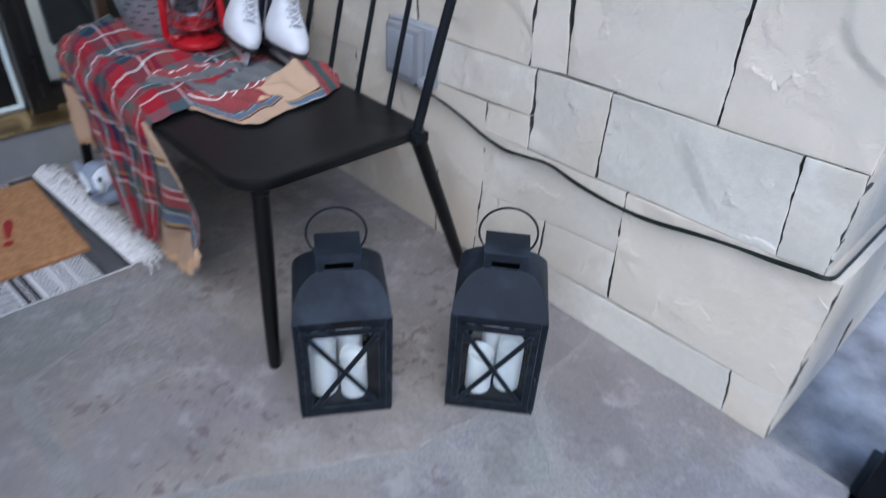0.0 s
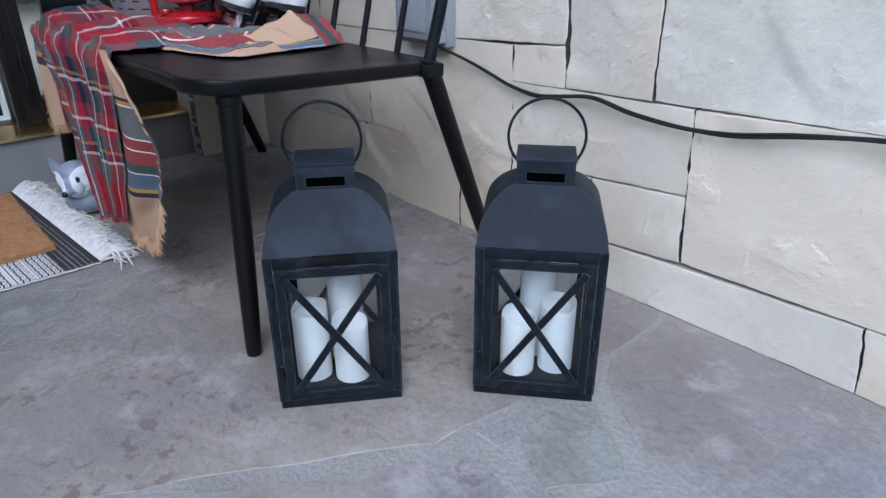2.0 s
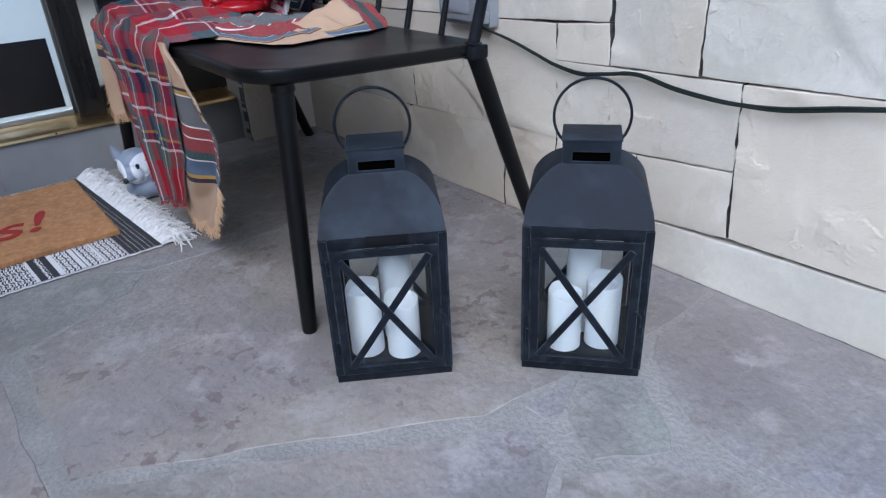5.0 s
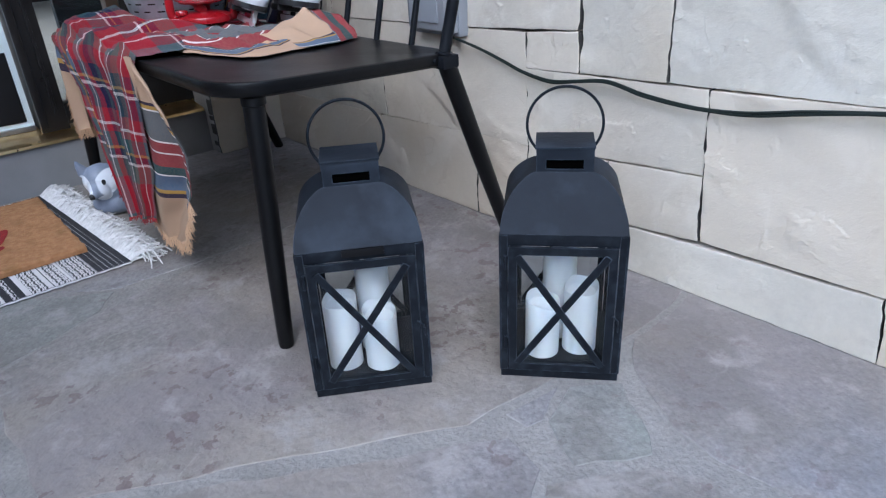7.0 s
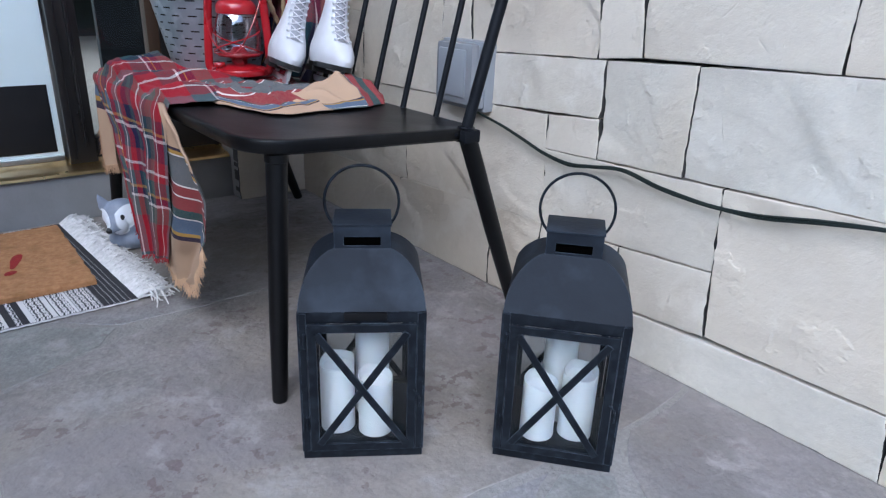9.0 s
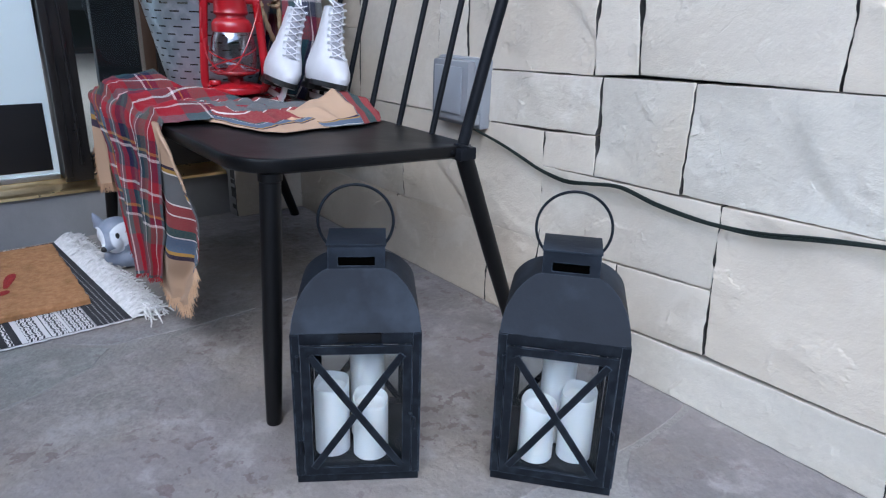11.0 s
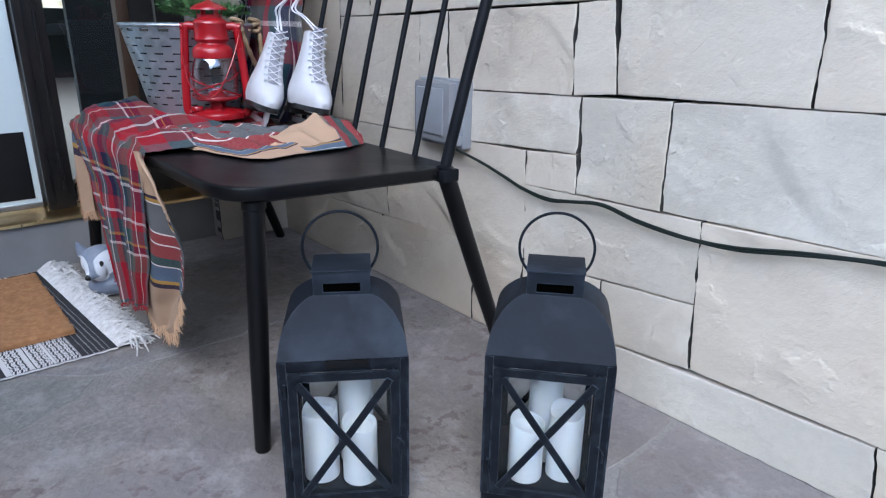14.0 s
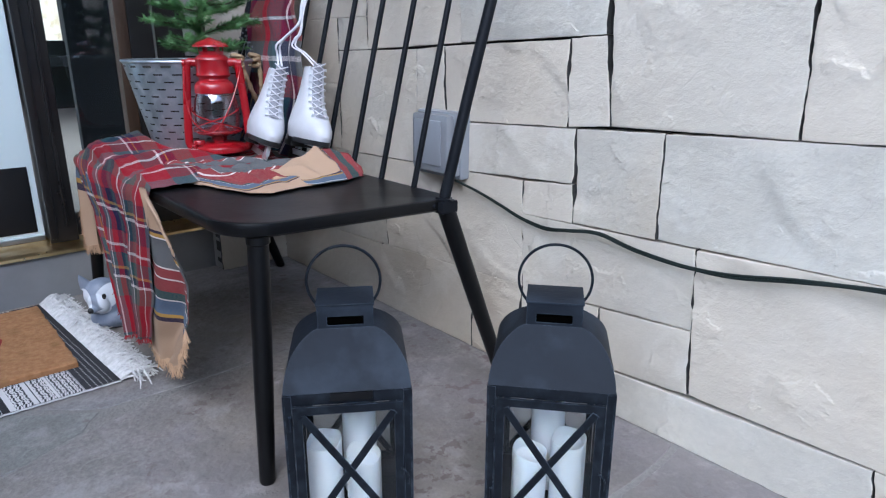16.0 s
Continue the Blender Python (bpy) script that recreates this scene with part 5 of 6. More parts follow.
_path = [(0.612, 0.655, 0.414), (0.622, 0.625, 0.405), (0.634, 0.562, 0.388), (0.640, 0.50, 0.369), (0.640, 0.442, 0.353), (0.638, 0.372, 0.346), (0.636, 0.31, 0.354), (0.636, 0.243, 0.363), (0.636, 0.168, 0.351), (0.636, 0.10, 0.345), (0.636, 0.048, 0.344), (0.636, -0.019, 0.350), (0.636, -0.102, 0.366), (0.636, -0.177, 0.377), (0.634, -0.25, 0.388), (0.633, -0.300, 0.396), (0.640, -0.338, 0.400), (0.70, -0.343, 0.400), (0.85, -0.343, 0.399), (1.1, -0.343, 0.398)]


def smooth_path(pts, n=8):
    """A Catmull-Rom run through the points."""
    pts = [Vector(p) for p in pts]
    ext = [2 * pts[0] - pts[1]] + pts + [2 * pts[-1] - pts[-2]]
    out = []
    for a, b, c, d in zip(ext, ext[1:], ext[2:], ext[3:]):
        for i in range(n):
            t = i / n
            out.append(0.5 * (2 * b + (c - a) * t + (2 * a - 5 * b + 4 * c - d) * t * t + (3 * b - a - 3 * c + d) * t ** 3))
    return out + [pts[-1]]


part("strand", tube(bmesh.new(), smooth_path(_path), 0.0027, 8), CORD, cord)
part("strand", tube(bmesh.new(), smooth_path([(x - 0.001, y, z - 0.0035 + 0.003 * wave((y, 0, 5), 9) + 0.004 * max(0, y)) for x, y, z in _path[1:]]), 0.0024, 8), CORD, cord)


# ---- plaid blanket on the bench ----
def plaid_material(weft=0.5, border=False, drape=False):
    """Tartan: the same run of coloured threads in warp and weft, woven half and half."""
    m = mat("soft_tartan_wool", (0.5, 0.4, 0.3), 1.0, bump=0.0012, bump_scale=500, spec=0.1)
    nt = m.node_tree
    b = nt.nodes["Principled BSDF"]
    b.inputs["Sheen Weight"].default_value = 0.04
    tc = nt.nodes.new("ShaderNodeTexCoord")
    sep = nt.nodes.new("ShaderNodeSeparateXYZ")
    nt.links.new(tc.outputs["UV"], sep.inputs[0])
    beige, grey, yellow, white = (0.39, 0.262, 0.175), (0.085, 0.095, 0.105), (0.33, 0.19, 0.04), (0.60, 0.54, 0.52)
    red, green, navy, slate, olive = (0.245, 0.009, 0.018), (0.016, 0.052, 0.058), (0.010, 0.008, 0.034), (0.06, 0.10, 0.16), (0.080, 0.072, 0.060)
    if border:
        red = (0.20, 0.026, 0.034)
        run = [(0, beige), (0.20, navy), (0.215, yellow), (0.235, white), (0.244, grey), (0.392, white), (0.402, red), (0.45, white), (0.459, red), (0.53, green), (0.575, white), (0.584, slate), (0.67, yellow), (0.688, navy), (0.715, beige)]
    else:
        run = [(0, red), (0.10, navy), (0.112, white), (0.126, navy), (0.138, red), (0.24, green), (0.35, navy), (0.43, green), (0.50, yellow), (0.51, navy), (0.55, red), (0.63, grey), (0.70, white), (0.712, grey), (0.74, red), (0.83, navy), (0.90, green), (0.96, red)]

    across, along = run, run
    if drape:
        across = [(0, grey), (0.05, red), (0.095, white), (0.105, red), (0.155, olive), (0.215, green), (0.245, white), (0.253, grey), (0.30, red), (0.358, white), (0.368, red), (0.42, navy), (0.46, green), (0.50, navy), (0.54, red), (0.59, grey), (0.625, white), (0.635, grey), (0.67, red), (0.72, white), (0.73, red), (0.77, navy), (0.81, green), (0.85, yellow), (0.857, grey), (0.885, red), (0.925, white), (0.935, red), (0.965, olive)]
        along = [(0, red), (0.06, olive), (0.12, navy), (0.15, white), (0.157, navy), (0.18, green), (0.225, red), (0.28, olive), (0.33, navy), (0.352, yellow), (0.358, navy), (0.372, white), (0.380, green), (0.44, red), (0.51, olive), (0.53, red), (0.57, navy), (0.603, yellow), (0.610, navy), (0.620, white), (0.628, navy), (0.68, red), (0.716, white), (0.725, red), (0.745, green), (0.785, yellow), (0.792, navy), (0.812, white), (0.820, olive), (0.875, red), (0.985, green)]

    def threads(src, run):
        ad = nt.nodes.new("ShaderNodeMath")
        ad.operation = "MULTIPLY_ADD"
        ad.inputs[1].default_value, ad.inputs[2].default_value = 1 / (1.0 if border or drape else 0.22), 0.0
        nt.links.new(src, ad.inputs[0])
        fr = nt.nodes.new("ShaderNodeMath")
        fr.operation = "FRACT"
        nt.links.new(ad.outputs[0], fr.inputs[0])
        r = nt.nodes.new("ShaderNodeValToRGB")
        r.color_ramp.interpolation = "CONSTANT"
        els = r.color_ramp.elements
        while len(els) < len(run):
            els.new(0.5)
        for e, (p, c) in zip(els, run):
            e.position, e.color = p, (*c, 1)
        nt.links.new(fr.outputs[0], r.inputs[0])
        return r.outputs[0]

    nz = nt.nodes.new("ShaderNodeTexNoise")
    nz.inputs["Scale"].default_value = 420 if border or drape else 700
    nt.links.new(tc.outputs["UV"], nz.inputs["Vector"])
    st = nt.nodes.new("ShaderNodeMapRange")
    st.inputs[1].default_value, st.inputs[2].default_value, st.inputs[3].default_value, st.inputs[4].default_value = 0.38, 0.62, max(0.0, weft - (0.10 if border else 0.27)), min(1.0, weft + (0.10 if border else 0.27))
    nt.links.new(nz.outputs[0], st.inputs[0])
    mx = nt.nodes.new("ShaderNodeMixRGB")
    nt.links.new(st.outputs[0], mx.inputs[0])
    nt.links.new(threads(sep.outputs[0], across), mx.inputs[1])
    nt.links.new(threads(sep.outputs[1], along), mx.inputs[2])
    nt.links.new(mx.outputs[0], b.inputs["Base Color"])
    return m


PLAID_DRAPE = plaid_material(0.46, drape=True)
PLAID_BORDER = plaid_material(0.95, True)
BEIGE_YARN = mat("beige_wool_fringe", (0.45, 0.285, 0.175), 1.0, (0.52, 0.34, 0.21), 80)
blanket = thing("plaid_blanket", pose(0, 0, 0), "rumpled red and beige tartan blanket draped over the bench", "blanket")


def lerp_on(stops, t):
    """Value at t on a line through (t, value) stops."""
    if t <= stops[0][0]:
        return stops[0][1]
    for (a, p), (b, q) in zip(stops, stops[1:]):
        if t <= b:
            k = (t - a) / (b - a)
            k = k * k * (3 - 2 * k)
            return p + (q - p) * k
    return stops[-1][1]


def clear_of(x, y):
    """1 on the open seat, 0 under the bucket and the lamp, which press the cloth flat."""
    near = min(math.hypot(x - 0.300, y - 1.144) - 0.078, math.hypot(x - 0.322, y - 1.349) - 0.116)
    return max(0.0, min(1.0, near / 0.035))


def drape_at(u, v):
    """u: 0 at the near side, 1 at the far side. v: 0 at the back of the seat, then over the front edge and down."""
    s = v * 0.78
    if s < 0.40:
        x = 0.405 - s
        near = lerp_on([(0.005, 0.742), (0.08, 0.775), (0.16, 0.83), (0.40, 0.96)], x)
        far = lerp_on([(0.005, 1.255), (0.03, 1.325), (0.06, 1.375), (0.12, 1.43), (0.20, 1.45), (0.40, 1.44)], x)
        y = near + u * (far - near)
        roll = 0.5 + 0.5 * math.sin(u * 17 + 5 * x + 1.1 * wave((x, y, 3), 7))
        lift = (0.025 * roll ** 1.5 + 0.013 * max(0, wave((x * 0.6, y, 6), 14))) * min(1, 0.25 + 5 * (1 - u))
        lift += 0.034 * math.exp(-((u - 0.88) / 0.08) ** 2 - ((x - 0.19) / 0.07) ** 2)
        lift += 0.020 * math.exp(-((u - 0.72) / 0.06) ** 2 - ((x - 0.05) / 0.10) ** 2)
        lift = lift * min(1, 0.1 + 7 * u) * clear_of(x, y)
        return (x, y, seat_z(x) + 0.005 + lift + 0.002 * wave((x, y, 8), 40) * clear_of(x, y))
    d = (s - 0.40) / 0.38
    round_over = math.sin(min(1, d / 0.09) * math.pi / 2)
    z_end = lerp_on([(0.0, 0.122), (0.3, 0.108), (0.75, 0.092), (0.9, 0.12), (1.0, 0.20)], u)
    top = 0.451 + 0.016 * (0.5 + 0.5 * math.sin(u * 17)) ** 1.5 * (1 - round_over)
    z = top - (0.451 - z_end) * max(0, d - 0.02)
    yl = lerp_on([(0.09, 1.02), (0.16, 1.035), (0.25, 1.07), (0.345, 1.13), (0.40, 1.205), (0.45, 1.252)], z)
    yr = lerp_on([(0.10, 0.850), (0.17, 0.818), (0.25, 0.775), (0.38, 0.742), (0.45, 0.738)], z)
    y = yr + (yl - yr) * u
    zig = lerp_on([(0.0, 0.002), (0.10, 0.010), (0.24, 0.016), (0.44, 0.0), (0.56, 0.008), (0.68, 0.020), (0.80, 0.006), (0.90, 0.014), (1.0, 0.006)], u)
    out = zig * (0.30 + 0.70 * min(1, d / 0.5)) + 0.004 * wave((u * 5, z * 7, 1), 1.0) + 0.0025 * math.sin(u * 40 + z * 9)
    return (0.005 - 0.012 * round_over - out * round_over + 0.006 * d, y + 0.004 * math.sin(z * 22 + u * 5), z + 0.003 * wave((y, z, 2), 24))


_bm = bmesh.new()
sheet(_bm, 140, 160, drape_at, lambda u, v: (0.002 + 0.996 * u, 0.002 + 0.996 * v))
part("drape", _bm, PLAID_DRAPE, blanket)


def fold_at(u, v):
    """The free corner hanging beside the drape, ending in a fringed tip."""
    z = 0.455 - 0.364 * v
    ya = lerp_on([(0.075, 0.84), (0.11, 0.880), (0.14, 0.872), (0.21, 0.838), (0.318, 0.798), (0.45, 0.755)], z)
    yb = lerp_on([(0.075, 0.79), (0.12, 0.715), (0.207, 0.632), (0.253, 0.592), (0.314, 0.580), (0.36, 0.628), (0.40, 0.672), (0.45, 0.730)], z)
    y = yb + (ya - yb) * u
    open_out = min(1, v * 2.5)
    x = -0.010 + 0.020 * open_out - 0.020 * math.sin(u * 7.5 + 0.6 + v * 1.5) * open_out * (0.4 + 0.6 * v) * (1 - 0.75 * max(0.0, (v - 0.7) / 0.3)) - 0.004 * math.sin(u * 17 + v * 4)
    return (x, y, z + 0.004 * math.sin(u * 6) * v)


_bm = bmesh.new()
sheet(_bm, 40, 80, fold_at, lambda u, v: (0.02 + 0.15 * u, min(0.97, max(0.02, v + 0.035 - 0.12 * (1 - u) * (1 - 0.4 * v) + 0.01 * math.sin(u * 7)))))
part("hanging_corner", _bm, PLAID_BORDER, blanket)


def fringe(bm, pts, drop, n, rng, r=0.0013):
    """Loose ends of yarn along a line of points."""
    for k in range(n):
        t = (k + rng.random()) / n * (len(pts) - 1)
        i = min(int(t), len(pts) - 2)
        p = Vector(pts[i]).lerp(Vector(pts[i + 1]), t - i)
        d = Vector(drop) * rng.uniform(0.7, 1.15)
        side = Vector((rng.gauss(0, 0.003), rng.gauss(0, 0.005), 0))
        tube(bm, [p, p + d * 0.5 + side * 0.4, p + d + side], [r, r, r * 0.5], 4)
    return bm


_rng = random.Random(3)
_bm = bmesh.new()
fringe(_bm, [fold_at(u / 6, 0.995) for u in range(7)], (0, 0.004, -0.026), 130, _rng, 0.0008)
fringe(_bm, [fold_at(0.02, 0.62 + 0.38 * k / 6) for k in range(7)], (0, -0.008, -0.024), 110, _rng, 0.0008)
fringe(_bm, [fold_at(0.99, 0.86 + 0.14 * k / 4) for k in range(5)], (0, 0.008, -0.018), 50, _rng, 0.0008)
tagged(part("fringe", _bm, BEIGE_YARN, blanket, "beige wool fringe"), kind="stuff")
_bm = bmesh.new()
fringe(_bm, [drape_at(u / 20, 1.0) for u in range(21)], (0, 0.003, -0.010), 110, _rng, 0.0011)
tagged(part("fringe", _bm, mat("red_wool_ends", (0.36, 0.012, 0.02), 1.0, (0.20, 0.03, 0.035), 60), blanket, "short frayed red ends along the hem"), kind="stuff")


def flap_at(u, v):
    """Beige-ended corner behind the drape, at its far side."""
    z = lerp_on([(0, 0.458), (0.12, 0.44), (1.0, 0.262)], u) - 0.030 * v * u
    yn = lerp_on([(0.0, 1.13), (0.5, 1.12), (1.0, 1.13)], u)
    yf = lerp_on([(0.0, 1.26), (0.3, 1.27), (0.75, 1.262), (1.0, 1.25)], u)
    x = 0.012 - 0.012 * math.sin(min(1, u * 6) * math.pi / 2) - 0.010 * math.sin(v * 6 + u * 2) * min(1, u * 3)
    return (x, yn + (yf - yn) * v, z)


_bm = bmesh.new()
sheet(_bm, 50, 24, flap_at, lambda u, v: (0.02 + 0.15 * v, 0.44 + 0.50 * u + 0.05 * v))
part("side_flap", _bm, PLAID_BORDER, blanket)
_bm = bmesh.new()
fringe(_bm, [flap_at(0.99, k / 6) for k in range(7)], (0, 0.006, -0.022), 120, _rng, 0.0008)
fringe(_bm, [flap_at(0.6 + 0.1 * k, 0.99) for k in range(5)], (0, 0.016, -0.012), 80, _rng, 0.0008)
tagged(part("fringe", _bm, BEIGE_YARN, blanket, "beige wool fringe"), kind="stuff")


def pile_at(u, v):
    """Crumpled end on the seat, in front of the skates: long low rolls along its near edge."""
    x = 0.078 + 0.33 * u
    near = lerp_on([(0.078, 0.83), (0.11, 0.775), (0.13, 0.715), (0.156, 0.660), (0.188, 0.650), (0.276, 0.682), (0.41, 0.74)], x) + 0.005 * wave((x, 0, 7), 30)
    y = near + (1.04 - near) * v
    edge = min(1, 0.06 + 2.6 * v, 0.1 + 6 * u, 5 * (1 - v), 6 * (1 - u))
    q = (y - near) * 80 + 1.8 * wave((x, y, 9), 8) - 1.2
    z = 0.017 * (0.5 + 0.5 * math.sin(q)) ** 0.8 * max(0.6, 1.1 - 0.9 * v) + 0.009 * (1 - abs(math.sin((x * 1.3 + y) * 38 + 2 * wave((x, y, 4), 9)))) ** 2 + 0.006 * max(0, wave((x, y, 2), 16)) + 0.0025 * wave((x, y, 21), 45)
    return (x, y, seat_z(x) - 0.001 + edge * clear_of(x, y) * (z + 0.003) + 0.004 * min(1, 6 * v))


_bm = bmesh.new()
sheet(_bm, 80, 70, pile_at, lambda u, v: (0.02 + 0.15 * u, lerp_on([(0.0, 0.80), (0.06, 0.74), (0.11, 0.64), (0.17, 0.52), (0.30, 0.465), (0.42, 0.38), (0.62, 0.27), (0.80, 0.43), (1.0, 0.53)], v + 0.03 * math.sin(u * 8) - 0.02 * math.sin(u * 19 + 1))))
part("crumpled_end", _bm, PLAID_BORDER, blanket)
_bm = bmesh.new()
fringe(_bm, [pile_at(0.0, 0.05 + 0.4 * k / 8) for k in range(9)], (-0.014, -0.004, -0.001), 46, _rng, 0.0009)
tagged(part("fringe", _bm, BEIGE_YARN, blanket, "beige wool fringe"), kind="stuff")


def turned_at(u, v):
    """Turned-back corner with the plain beige side up and a striped tip."""
    x = 0.255 + 0.222 * u
    near = lerp_on([(0, 0.735), (0.2, 0.684), (0.5, 0.698), (0.85, 0.733), (1.0, 0.775)], u)
    far = lerp_on([(0, 0.82), (0.3, 0.85), (0.75, 0.87), (0.92, 0.83), (1.0, 0.80)], u)
    crest = 0.62 + 0.08 * math.sin(u * 5)
    hump = (v / crest) ** 0.75 if v < crest else ((1 - v) / (1 - crest)) ** 0.9
    hz = lerp_on([(0, 0.016), (0.3, 0.042), (0.62, 0.062), (0.85, 0.044), (1.0, 0.012)], u) * hump
    hz += (0.010 * (1 - abs(math.sin(u * 7 + v * 5 + 2 * wave((u, v, 1), 2)))) ** 2 - 0.003 + 0.006 * wave((x, v * 0.15, 5), 30)) * hump
    y = near + (far - near) * v
    return (x, y, seat_z(x) + max(0.001, hz))


_bm = bmesh.new()
sheet(_bm, 60, 36, turned_at, lambda u, v: (0.02 + 0.15 * v, lerp_on([(0, 0.98), (0.60, 0.72), (0.612, 0.47), (0.70, 0.528), (0.76, 0.572), (0.82, 0.532), (0.94, 0.47), (0.97, 0.455), (1.0, 0.41)], u + 0.02 * math.sin(v * 3)) if v > 0.13 or u > 0.6 else 0.72 - 1.2 * (0.13 - v)))
part("turned_corner", _bm, PLAID_BORDER, blanket)
_bm = bmesh.new()
fringe(_bm, [turned_at(0.0, 0.05 + 0.85 * k / 8) for k in range(9)], (-0.020, -0.006, -0.004), 50, _rng, 0.0009)
tagged(part("fringe", _bm, BEIGE_YARN, blanket, "beige wool fringe"), kind="stuff")


def back_at(u, v):
    """Length of blanket hung over the bench back and down behind the skates."""
    z = 0.450 + 0.45 * v
    near = lerp_on([(0.0, 0.86), (0.25, 0.885), (0.55, 0.96), (0.75, 1.04), (1.0, 1.08)], v)
    y = near + u * lerp_on([(0.0, 0.34), (0.5, 0.30), (1.0, 0.24)], v)
    lean = 0.415 + (z - 0.447) * 0.30 - 0.024 - 0.02 * (1 - v) ** 2
    return SET_BACK @ Vector((lean - 0.010 * (1 + math.sin(u * 12 + v * 2.5)) - 0.004 * math.sin(u * 31), y, z))


_bm = bmesh.new()
sheet(_bm, 60, 50, back_at, lambda u, v: (0.42 + 0.45 * v, 0.09 + 0.27 * u + 0.02 * math.sin(v * 9)))
part("hung_length", _bm, plaid_material(0.60, drape=True), blanket)

# ---- galvanised bucket with a small fir ----
ZINC = mat("galvanised_zinc", (0.33, 0.38, 0.42), 0.38, (0.47, 0.52, 0.56), 16, 0.0005, 60, metal=0.75, rough_var=0.12, spots=(0.70, 0.74, 0.76), spot_scale=38, spot_amount=0.5)
ROPE = mat("twisted_jute", (0.30, 0.20, 0.11), 0.95, (0.42, 0.30, 0.18), 200, 0.003, 260)
SOIL = mat("dark_moss", (0.012, 0.013, 0.009), 0.95, (0.03, 0.028, 0.02), 60, 0.006, 80)
BUCKET = (0.272, 1.215)
bucket = thing("olive_bucket", SET_BACK @ pose(*BUCKET, 0.456), "slotted galvanised metal bucket standing on the blanket", "bucket")
_bm = bmesh.new()
_prof, _slot = [], []
_n_rows, _h = 11, 0.200
for _i in range(_n_rows):
    _prof += [0.008 + _i * 0.0165, 0.008 + _i * 0.0165 + 0.0135]
    _slot += [0, 1]
_prof += [0.192, 0.200]
_rad = lambda z: 0.103 + 0.047 * z / 0.2
_sides = 120
_rings = [[_bm.verts.new((_rad(z) * math.cos(2 * math.pi * k / _sides), _rad(z) * math.sin(2 * math.pi * k / _sides), z)) for k in range(_sides)] for z in [0.0] + _prof]
_flags = [0] + _slot + [0]
for _i, (_r, _s) in enumerate(zip(_rings, _rings[1:])):
    for _k in range(_sides):
        if _flags[_i] and (_k + 3 * ((_i // 2) % 2)) % 6 in (0, 1, 2):
            continue
        _bm.faces.new((_r[_k], _r[(_k + 1) % _sides], _s[(_k + 1) % _sides], _s[_k]))
part("slotted_wall", _bm, ZINC, bucket)
part("rim", tube(bmesh.new(), [(0.1505 * math.cos(a), 0.1505 * math.sin(a), 0.2) for a in (2 * math.pi * k / 64 for k in range(64))], 0.0035, 8, closed=True), ZINC, bucket, "rolled zinc rim")
part("liner", lathe(bmesh.new(), [(0.002, 0.004), (0.099, 0.004), (0.139, 0.186), (0.10, 0.188), (0.002, 0.192)], 40), SOIL, bucket, "dark moss filling")
_right, _near = Vector((0.93, -0.364, 0)), Vector((-0.364, -0.93, 0))


def on_rim(deg, z, r):
    a = radians(deg)
    return (r * (_right * math.cos(a) + _near * math.sin(a))) + Vector((0, 0, z))


_loop = smooth_path([on_rim(46, 0.196, 0.148), on_rim(45, 0.204, 0.160), on_rim(38, 0.15, 0.165), on_rim(24, 0.098, 0.165), on_rim(18, 0.078, 0.165), on_rim(10, 0.10, 0.166), on_rim(6, 0.15, 0.167), on_rim(4, 0.204, 0.162), on_rim(4, 0.196, 0.148)], 8)
rope = part("rope_handle", tube(bmesh.new(), _loop, [0.0058 + 0.0012 * math.sin(i * 1.9) for i in range(len(_loop))], 8), ROPE, bucket, "twisted jute rope handle")
for _d in (45, 4):
    for _z in (0.190, 0.200, 0.210):
        _c = on_rim(_d, _z, 0.1545)
        part("knot", tube(bmesh.new(), [_c + Vector((0.0115 * math.cos(a), 0.0115 * math.sin(a), 0.004 * math.sin(a * 1.0 + _z * 200))) for a in (2 * math.pi * k / 14 for k in range(14))], 0.0050, 8, closed=True), ROPE, rope)

BARK = mat("grey_brown_bark", (0.06, 0.045, 0.032), 0.9, (0.10, 0.08, 0.06), 60, 0.002, 120)
NEEDLE = mat("fir_green_needles", (0.045, 0.135, 0.035), 0.5, (0.14, 0.28, 0.095), 30)
fir = thing("small_fir_tree", SET_BACK @ pose(BUCKET[0] + 0.036, BUCKET[1] - 0.004, 0.648), "small green fir planted in the bucket", "tree")
part("trunk", tube(bmesh.new(), [(0, 0, 0), (0.003, 0.002, 0.15), (0.0, 0.004, 0.34), (0.001, 0.002, 0.50)], [0.009, 0.008, 0.005, 0.002], 10), BARK, fir)
_rng = random.Random(11)
_limbs, _needles = bmesh.new(), bmesh.new()


def sprig(a, d, length, rng, width):
    """A limb from a along d, drooping a little, set with needles all round."""
    pts, p, dd = [], Vector(a), Vector(d).normalized()
    for i in range(9):
        pts.append(p.copy())
        p = p + dd * length / 8
        dd = (dd + Vector((rng.gauss(0, 0.05), rng.gauss(0, 0.05), -0.015 if i < 4 else 0.06))).normalized()
    tube(_limbs, pts, [0.0022 - 0.0002 * i for i in range(9)], 5)
    for i in range(1, 9):
        t = (pts[i] - pts[i - 1]).normalized()
        n = max(12, int(length / 8 / 0.00042))
        for k in range(n):
            q = pts[i - 1].lerp(pts[i], k / n)
            w = rng.random() * 2 * math.pi
            s = t.orthogonal().normalized()
            s = s * math.cos(w) + t.cross(s) * math.sin(w)
            tip = q + (t * 0.75 + s * rng.uniform(0.6, 1.0)).normalized() * width * rng.uniform(0.7, 1.1)
            e = (tip - q).cross(t).normalized() * 0.0012
            _needles.faces.new([_needles.verts.new(c) for c in (q - e, q + e, tip)])


